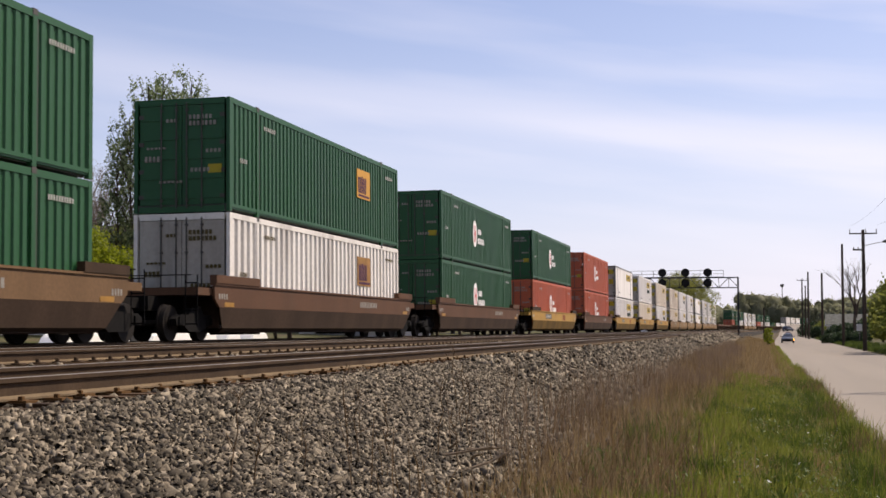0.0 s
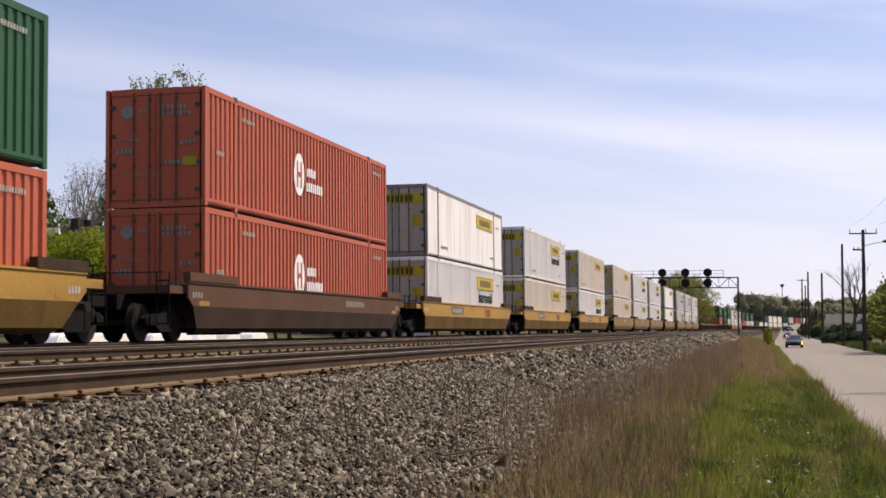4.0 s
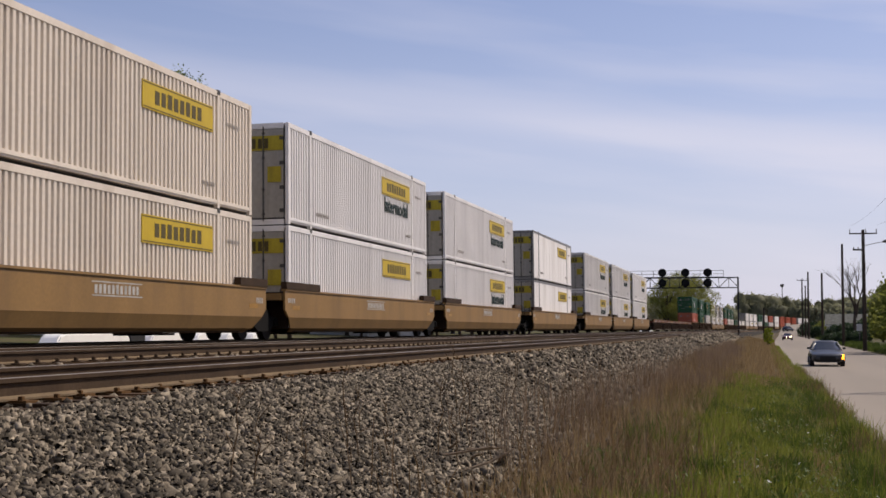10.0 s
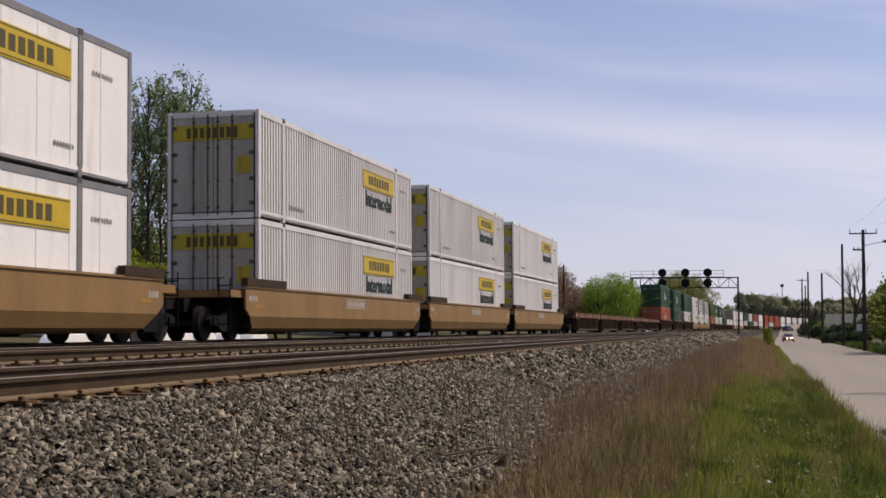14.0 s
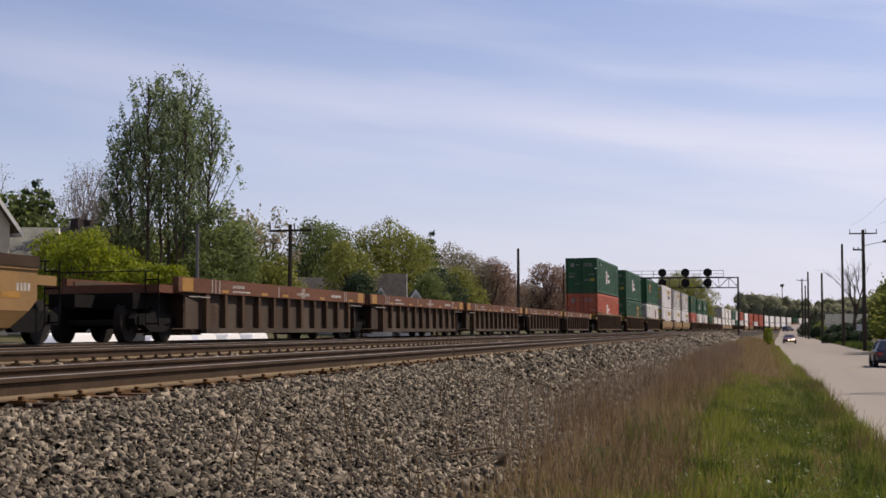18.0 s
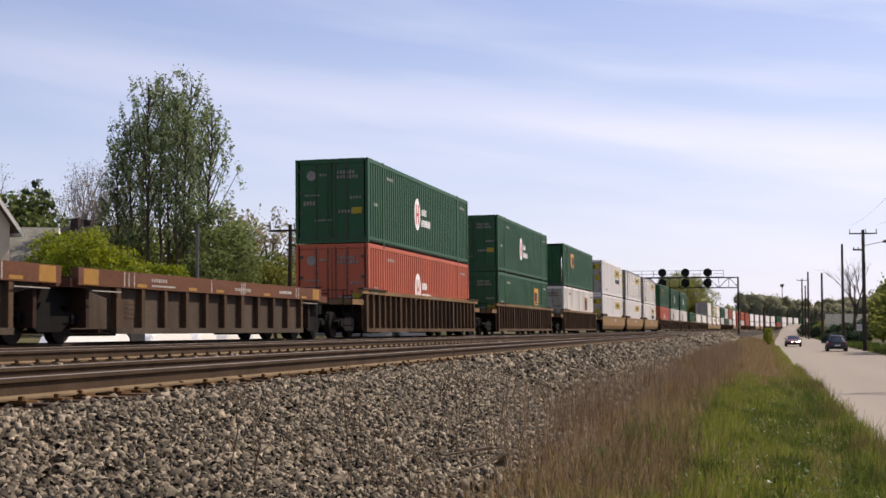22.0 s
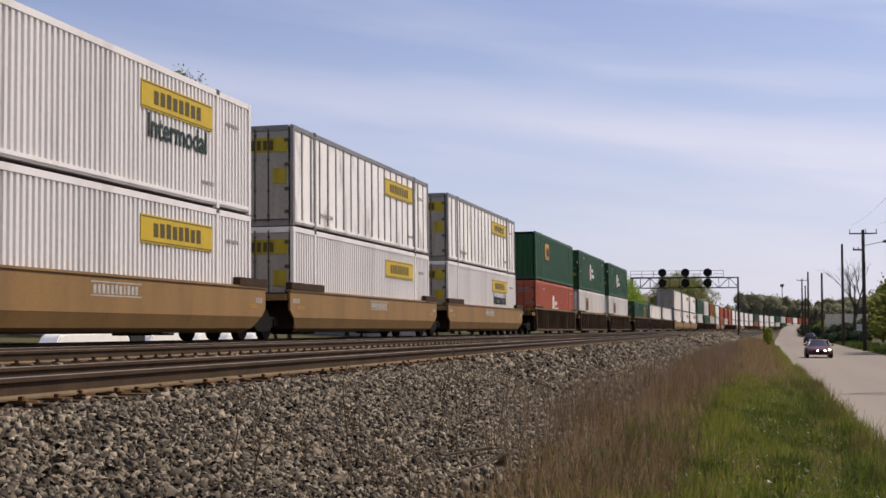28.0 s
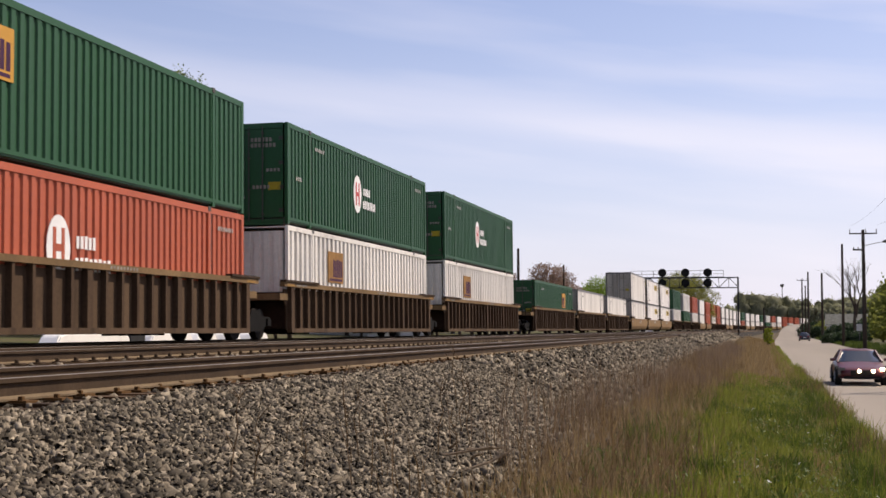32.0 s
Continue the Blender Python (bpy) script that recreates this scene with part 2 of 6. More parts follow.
M_CREAMBOX = mat("container_cream", (0.66, 0.58, 0.48), 0.5, 0.0, var=0.1, scale=0.6, fine=10, bump=0.04, stain=0.4, stain_color=(0.38, 0.3, 0.22), streak=(1, 1, 0.12))
M_ASHBOX = mat("container_ash", (0.61, 0.585, 0.555), 0.5, 0.0, var=0.1, scale=0.6, fine=10, bump=0.04, stain=0.45, stain_color=(0.33, 0.29, 0.25), streak=(1, 1, 0.12))
SILVERS = (M_SILVER, M_CREAMBOX, M_ASHBOX)
M_POST = mat("aluminium_post", (0.22, 0.21, 0.2), 0.5, 0.4, var=0.2, scale=2, fine=20)
M_ROD = mat("lock_rod", (0.06, 0.054, 0.047), 0.6, 0.0, var=0.2, scale=2, fine=20)
M_SIGN = mat("sign_yellow", (0.5, 0.345, 0.012), 0.5, var=0.1, scale=2, fine=20, bump=0.02)
M_INK = mat("sign_dark_ink", (0.075, 0.055, 0.012), 0.6, var=0.1)
M_INKGREEN = mat("lettering_dark_green", (0.007, 0.022, 0.017), 0.6, var=0.1)
M_PAINTW = mat("mark_white", (0.75, 0.74, 0.72), 0.6, var=0.1, scale=3)
M_PAINTR = mat("mark_red", (0.50, 0.07, 0.07), 0.6, var=0.1, scale=3)
M_PAINTO = mat("mark_orange", (0.5, 0.25, 0.03), 0.6, var=0.1, scale=3)
# Lower plates: dirt, with the shade of the inward lean put into the colour.
M_LOWSHADEY = mat("dirt_and_shade_yellow", (0.15, 0.088, 0.022), 0.85, var=0.3, scale=0.8, fine=14, bump=0.2, stain=0.6, stain_color=(0.07, 0.042, 0.016), streak=(1, 1, 0.3))
M_LOWSHADE = mat("dirt_and_shade_steel", (0.06, 0.037, 0.024), 0.9, var=0.3, scale=0.8, fine=14, bump=0.2, stain=0.5, stain_color=(0.035, 0.022, 0.015), streak=(1, 1, 0.3))
M_RUSTPOST = mat("rust_rib", (0.082, 0.05, 0.03), 0.9, var=0.35, scale=1.3, fine=14, bump=0.2, stain=0.8, stain_color=(0.03, 0.016, 0.01), streak=(1, 1, 0.2))
M_TANCAR = mat("well_dusty_tan", (0.15, 0.088, 0.045), 0.75, var=0.25, scale=0.6, fine=14, bump=0.1, stain=0.5, stain_color=(0.09, 0.052, 0.03), streak=(1, 1, 0.25))
M_RUSTDARK = mat("rust_post", (0.035, 0.02, 0.013), 0.9, var=0.3, scale=2, fine=14, bump=0.2)
M_RUSTBED = mat("rusty_bed", (0.19, 0.125, 0.06), 0.95, var=0.4, scale=1.5, fine=18, bump=1.0, bump_d=0.04, second=(0.12, 0.078, 0.036))
# Door ends face away from the sun: shade is mixed into both grimy colours.
M_DOOR = mat("door_shaded_grimy", (0.36, 0.335, 0.29), 0.6, var=0.2, scale=0.9, fine=10, bump=0.05, stain=0.7, stain_color=(0.08, 0.065, 0.05), streak=(1, 1, 0.12))
M_SIGNSHADE = mat("band_yellow_shaded_grimy", (0.4, 0.315, 0.02), 0.6, var=0.25, scale=1.5, fine=15, bump=0.02, stain=0.4, stain_color=(0.12, 0.09, 0.03), streak=(1, 1, 0.2))
M_FAINT = mat("mark_faint", (0.27, 0.25, 0.22), 0.8, var=0.3, scale=5)
M_AMBER = mat("reflector_amber", (0.30, 0.15, 0.02), 0.5, var=0.2, scale=5)
M_MARK = mat("mark_worn_white", (0.42, 0.41, 0.38), 0.8, var=0.3, scale=5)
M_PURPLE = mat("mark_dark_purple", (0.06, 0.022, 0.06), 0.7, var=0.3, scale=5)
M_PATCH = mat("patch_orange_brown", (0.3, 0.16, 0.055), 0.7, var=0.3, scale=3)
M_PATCHRED = mat("patch_faded_red", (0.26, 0.09, 0.045), 0.75, var=0.3, scale=3)
M_TAN = mat("chord_tan", (0.2, 0.125, 0.06), 0.8, var=0.3, scale=1.2, fine=14, bump=0.2, stain=0.5, stain_color=(0.07, 0.04, 0.022), streak=(1, 0.4, 1))
M_LEDGE = mat("ledge_dark_brown", (0.05, 0.03, 0.018), 0.85, var=0.3, scale=1.5, fine=14, bump=0.2)
M_RAILFOOT = mat("dusty_rail_foot", (0.165, 0.118, 0.07), 0.9, var=0.3, scale=2, fine=30, bump=0.3)
M_SHEET = mat("well_sheet_grey_brown", (0.074, 0.055, 0.04), 0.85, var=0.35, scale=0.9, fine=12, bump=0.2, stain=0.7, stain_color=(0.045, 0.026, 0.017), streak=(1, 1, 0.18))
M_STENCIL = mat("stencil_grey", (0.33, 0.3, 0.27), 0.8, var=0.4, scale=8)

CL, CW, CH = 16.15, 2.59, 2.89


# ---------------------------------------------------------------- containers
def corrugated(length, height, pitch, depth, y0=0.0):
    """A corrugated wall in the (y, z) plane facing +x: trapezoid waves along y."""
    bm = bmesh.new()
    n = max(1, round(length / pitch))
    p = length / n
    ys, xs = [], []
    for i in range(n):
        for f, d in ((0.0, 0.0), (0.46, 0.0), (0.57, -depth), (0.89, -depth)):
            ys.append(y0 + (i + f) * p)
            xs.append(d)
    ys.append(y0 + length)
    xs.append(0.0)
    lo = [bm.verts.new((x, y, 0)) for x, y in zip(xs, ys)]
    hi = [bm.verts.new((x, y, height)) for x, y in zip(xs, ys)]
    for i in range(len(ys) - 1):
        bm.faces.new((lo[i], lo[i + 1], hi[i + 1], hi[i]))
    # a thin back skin closes the sheet
    b = [bm.verts.new(v) for v in ((-depth - 0.02, y0, 0), (-depth - 0.02, y0 + length, 0), (-depth - 0.02, y0 + length, height), (-depth - 0.02, y0, height))]
    bm.faces.new(b[::-1])
    return bm


def seamed(length, height, n, y0):
    """A flat sheet wall facing +x with narrow raised upright seams."""
    bm = bmesh.new()
    pts = [(y0, 0.0)]
    for i in range(1, n):
        y = y0 + length * i / n
        pts += [(y - 0.03, 0.0), (y - 0.022, 0.008), (y + 0.022, 0.008), (y + 0.03, 0.0)]
    pts += [(y0 + length, 0.0), (y0 + length, -0.05), (y0, -0.05)]
    lo = [bm.verts.new((x, y, 0)) for y, x in pts]
    hi = [bm.verts.new((x, y, height)) for y, x in pts]
    k = len(pts)
    for i in range(k):
        bm.faces.new((lo[i], lo[(i + 1) % k], hi[(i + 1) % k], hi[i]))
    return bm


def container(name, skin, style, label, sign="", fine=True):
    """A 53 foot box, its floor's centre at the origin, doors towards -y. style: wave, plate or post. fine: with all its fittings."""
    c = new(name)
    tagged(c, label, "container", "containers on the train")
    h, w, a = CL / 2, CW / 2, 0.12
    # walls between the rails
    for side in (1, -1):
        if style == "wave":
            bm = corrugated(CL - 0.3, CH - 0.34, *((0.21, 0.052) if skin in SILVERS else (0.42, 0.075) if skin is M_GREY else (0.3, 0.04)), -h + 0.15)
        elif style == "post":
            bm = bmesh.new()
            box(bm, -0.05, -0.01, -h + 0.1, h - 0.1, 0, CH - 0.34)
        else:
            bm = seamed(CL - 0.2, CH - 0.34, 13, -h + 0.1)
        bmesh.ops.transform(bm, matrix=Matrix.Translation((w - 0.012, 0, 0.2)), verts=bm.verts)
        if side < 0:
            bmesh.ops.transform(bm, matrix=Matrix.Diagonal((-1, 1, 1, 1)), verts=bm.verts)
        part("side_wall", bm, skin, c)
        boxes("bottom_rail", skin, c, (side * w, side * (w - 0.10), -h + 0.1, h - 0.1, 0.115, 0.2), (side * (w - 0.022), side * (w - 0.10), -h + 0.1, h - 0.1, 0.075, 0.115))
        for y in (-h + 1.95, h - 2.2) if fine else ():
            boxes("lift_casting", M_ROD, c, (side * (w + 0.012), side * (w - 0.17), y - 0.085, y + 0.085, CH - 0.09, CH + 0.027))
        boxes("top_rail", skin if style == "wave" else M_POST, c, (side * (w + 0.002), side * (w - 0.08), -h, h, CH - 0.14, CH))
        for y in (-h + 0.07, -h + 1.95, h - 2.2, h - 0.07) if fine else (-h + 0.07, h - 0.07):
            boxes("corner_post", skin if style == "wave" else M_POST, c, (side * (w + 0.006), side * (w - 0.09), y - 0.075, y + 0.075, 0.006, CH - 0.006))
        if style == "post":
            for i in range(1, 20):
                y = -h + i * CL / 20
                boxes("wall_post", M_POST, c, (side * w, side * (w - 0.05), y - (0.035 if i % 2 else 0.06), y + (0.035 if i % 2 else 0.06), 0.2, CH - 0.14))
    boxes("roof", skin, c, (-w + 0.08, w - 0.08, -h + 0.02, h - 0.02, CH - 0.06, CH - 0.02))
    boxes("floor", M_ROD, c, (-w + 0.1, w - 0.1, -h + 0.02, h - 0.02, 0.05, 0.2))
    bm = corrugated(CW - 0.3, CH - 0.3, 0.29, 0.045, -w + 0.15)
    bmesh.ops.transform(bm, matrix=Matrix.Translation((0, h - 0.012, 0.15)) @ Matrix.Rotation(math.pi / 2, 4, "Z"), verts=bm.verts)
    part("front_wall", bm, skin, c)
    boxes("door_header", skin if style == "wave" else M_POST, c, (-w + 0.14, w - 0.14, -h, -h + 0.1, CH - 0.16, CH - 0.002))
    boxes("door_sill", skin if style == "wave" else M_POST, c, (-w + 0.14, w - 0.14, -h, -h + 0.1, 0.0, 0.15))
    for s in (-1, 1):
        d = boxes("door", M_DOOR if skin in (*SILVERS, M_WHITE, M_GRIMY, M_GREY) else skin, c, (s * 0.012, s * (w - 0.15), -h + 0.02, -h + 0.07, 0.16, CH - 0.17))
        if style == "wave" and "silver" not in label and "white" not in label:
            for k in range(5):
                z = 0.35 + k * 0.5
                boxes("door_rib", skin, d, (s * 0.08, s * (w - 0.2), -h - 0.006, -h + 0.02, z, z + 0.22))
        for x in (0.14, 0.55) if fine else ():
            bm = bmesh.new()
            tube(bm, (s * x, -h - 0.02, 0.1), (s * x, -h - 0.02, CH - 0.1), 0.02, n=6)
            for z in (0.3, 1.0, 1.9, 2.6):
                box(bm, s * x - 0.035, s * x + 0.035, -h - 0.028, -h + 0.02, z - 0.025, z + 0.025)
            part("lock_rod", bm, M_ROD, d)
        for z in (0.4, 1.05, 1.75, 2.45) if fine and skin is not M_GREY else ():
            boxes("hinge", M_ROD, d, (s * (w - 0.13), s * (w - 0.26), -h - 0.012, -h + 0.02, z - 0.05, z + 0.05))
    if fine and style != "post":
        for y in (-h + 2.045, h - 2.105):
            boxes("post_seam", M_ROD, c, (w - 0.05, w + 0.002, y - 0.018, y + 0.018, 0.2, CH - 0.15))
    marks(c, sign, h, w)
    return c


def bars(bm, x, y0, y1, z0, z1, n, t=0.006, fill=0.66):
    """Unreadable lettering: n upright bars on the wall at x."""
    p = (y1 - y0) / n
    for i in range(n):
        hh = (z1 - z0) * (0.92 + 0.08 * ((i * 7) % 3) / 2)
        box(bm, x, x + t, y0 + i * p, y0 + i * p + p * fill, z0, z0 + hh)


def marks(c, sign, h, w):
    x = w + 0.004
    face = Matrix(((0, 0, 1, x), (1, 0, 0, 0), (0, 1, 0, 0), (0, 0, 0, 1)))  # text plane to the +x wall
    if sign.startswith("yellow"):
        y0, y1, z1 = 1.65, 5.5, CH - 0.45
        z0 = z1 - 0.62
        p = boxes("sign_panel", M_SIGN, c, (x - 0.02, x + 0.006, y0, y1, z0, z1), label="yellow sign panel with dark lettering")
        bm = bmesh.new()
        bars(bm, x + 0.005, y0 + 0.62, y1 - 0.6, z0 + 0.15, z1 - 0.14, 8, fill=0.7)
        for q in (z0 + 0.03, z1 - 0.055):
            box(bm, x + 0.005, x + 0.01, y0 + 0.03, y1 - 0.03, q, q + 0.025)
        part("sign_lettering", bm, M_INK, p)
        if "word" in sign:
            words("lettering", "Intermodal", 0.74, M_INKGREEN, c, Matrix.Translation((0.0, (y0 + y1) / 2, z0 - 0.36)) @ face, label="dark green lettering")
        # the doors carry the yellow band, its yellow darkened for shade
        b = boxes("door_band", M_SIGNSHADE, c, (-w + 0.16, -0.02, -h - 0.008, -h + 0.03, CH - 0.78, CH - 0.36), (0.02, w - 0.16, -h - 0.008, -h + 0.03, CH - 0.78, CH - 0.36), label="yellow band across the doors")
        bm = bmesh.new()
        for i in range(8):
            xx = -0.75 + i * 0.19
            box(bm, xx, xx + 0.12, -h - 0.014, -h - 0.004, CH - 0.72, CH - 0.44)
        part("band_lettering", bm, M_INK, b)
        boxes("door_notice", M_SIGNSHADE, c, (w - 0.62, w - 0.22, -h - 0.008, -h + 0.03, 1.2, 1.65), label="yellow notice on the door")
    if sign == "round":
        bm = bmesh.new()
        k = 20
        for rr in (0.0,):
            ring = [bm.verts.new((x + 0.006, -1.3 + 0.44 * math.cos(2 * math.pi * i / k), 1.5 + 0.62 * math.sin(2 * math.pi * i / k))) for i in range(k)]
            bm.faces.new(ring)
            ring2 = [bm.verts.new((x - 0.01, v.co.y, v.co.z)) for v in ring]
            for i in range(k):
                bm.faces.new((ring[i], ring2[i], ring2[(i + 1) % k], ring[(i + 1) % k]))
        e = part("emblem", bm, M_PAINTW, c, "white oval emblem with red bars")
        boxes("emblem_mark", M_PAINTR if "red" not in c.name else M_RED, e, (x + 0.004, x + 0.011, -1.52, -1.40, 1.12, 1.88), (x + 0.004, x + 0.011, -1.20, -1.08, 1.12, 1.88), (x + 0.004, x + 0.011, -1.44, -1.16, 1.43, 1.57))
        bm = bmesh.new()
        bars(bm, x, -0.62, 0.2, 1.52, 1.78, 5)
        bars(bm, x, -0.66, 0.85, 1.08, 1.36, 8)
        part("side_lettering", bm, M_PAINTW, c, "white lettering")
        # the doors carry a smaller, fainter emblem
        bm = bmesh.new()
        tube(bm, (-0.72, -h - 0.012, 2.32), (-0.72, -h + 0.03, 2.32), 0.17, n=16)
        part("door_emblem", bm, M_FAINT, c, "small faint round emblem on the door")
    if sign in ("square", "patch"):
        y0 = h - 5.15
        for s in (1, -1):
            p = boxes("sign_panel", M_PAINTO if sign == "square" else M_PATCH, c, (s * (x - 0.02), s * (x + 0.006), y0, y0 + 1.5, 1.4, 2.36), label="orange square emblem with dark bars" if sign == "square" else "weathered orange-brown square emblem")
            bm = bmesh.new()
            xs = x + 0.005 if s > 0 else -x - 0.011
            bars(bm, xs, y0 + 0.12, y0 + 1.1, 1.58, 2.14, 5, fill=0.72)
            box(bm, xs, xs + 0.006, y0 + 0.12, y0 + 1.4, 1.46, 1.53)
            part("sign_lettering", bm, M_PURPLE, p)
    if sign in ("round", "square", "patch", "plain"):
        bm = bmesh.new()
        bars(bm, x, h - 1.7, h - 0.7, CH - 0.52, CH - 0.41, 10, fill=0.5)
        bars(bm, x, -h + 2.4, -h + 3.3, CH - 0.52, CH - 0.41, 9, fill=0.5)
        bars(bm, x, -h + 0.7, -h + 1.2, 1.3, 1.42, 5, fill=0.5)
        part("number_mark", bm, M_MARK if sign != "patch" else M_INK, c)
        bm = bmesh.new()
        for z, n, x0, hh in ((2.36, 6, 0.2, 0.11), (2.2, 7, 0.2, 0.11), (2.3, 3, -0.42, 0.08), (1.5, 4, 0.66, 0.09), (1.62, 5, -0.95, 0.05), (1.3, 4, -1.0, 0.14), (1.02, 5, 0.25, 0.1), (0.75, 6, -0.6, 0.06)):
            for i in range(n):
                box(bm, x0 + i * 0.11, x0 + i * 0.11 + 0.065, -h - 0.014, -h + 0.02, z, z + hh)
        part("door_mark", bm, M_FAINT if sign != "patch" else M_INK, c)
        if sign != "patch":
            boxes("door_notice", M_SIGNSHADE, c, (0.72, 1.08, -h - 0.012, -h + 0.03, 0.98, 1.2), label="small yellow notice on the door")
    if sign.startswith("yellow"):
        bm = bmesh.new()
        bars(bm, x - 0.003, -h + 2.4, -h + 3.7, 0.42, 0.54, 11, fill=0.5)
        bars(bm, x - 0.003, h - 1.7, h - 0.8, 2.1, 2.2, 7, fill=0.5)
        bars(bm, x - 0.003, h - 3.2, h - 2.4, 0.5, 0.6, 7, fill=0.5)
        part("stencil_mark", bm, M_STENCIL, c)


# ---------------------------------------------------------------- well cars
def truck(parent, y):
    t = new("truck")
    t.parent = parent
    t.location = (0, y, 0)
    for s in (-1, 1):
        bm = bmesh.new()
        o = [(-1.15, 0.52), (-0.95, 0.62), (-0.45, 0.62), (-0.3, 0.78), (0.3, 0.78), (0.45, 0.62), (0.95, 0.62), (1.15, 0.52), (1.1, 0.36), (0.7, 0.36), (0.4, 0.22), (-0.4, 0.22), (-0.7, 0.36), (-1.1, 0.36)]
        slab(bm, o, s * 0.92, s * 1.08)
        for k in (-0.14, 0.0, 0.14):
            tube(bm, (s * 1.0, k, 0.3), (s * 1.0, k, 0.6), 0.055, n=6)
        for k in (-0.89, 0.89):
            box(bm, s * 0.93, s * 1.12, k - 0.13, k + 0.13, 0.38, 0.56)
        part("side_frame", bm, M_TRUCK, t)
    boxes("bolster", M_TRUCK, t, (-1.05, 1.05, -0.2, 0.2, 0.4, 0.72))
    for k in (-0.89, 0.89):
        bm = bmesh.new()
        tube(bm, (-1.0, 0, 0), (1.0, 0, 0), 0.075, n=8)
        for s in (-1, 1):
            tube(bm, (s * 0.69, 0, 0), (s * 0.83, 0, 0), 0.42, n=24)
            tube(bm, (s * 0.66, 0, 0), (s * 0.70, 0, 0), 0.445, n=24)
            tube(bm, (s * 0.83, 0, 0), (s * 0.86, 0, 0), 0.17, n=10)
            for q in range(3):
                an = q * 2.094
                box(bm, s * 0.86, s * 0.875, 0.1 * math.cos(an) - 0.03, 0.1 * math.cos(an) + 0.03, 0.1 * math.sin(an) - 0.03, 0.1 * math.sin(an) + 0.03)
        wset = part("wheelset", bm, M_WHEEL, t)
        wset.location = (0, k, 0.42)
        WHEELS.append(wset)
    return t


WHEELS = []


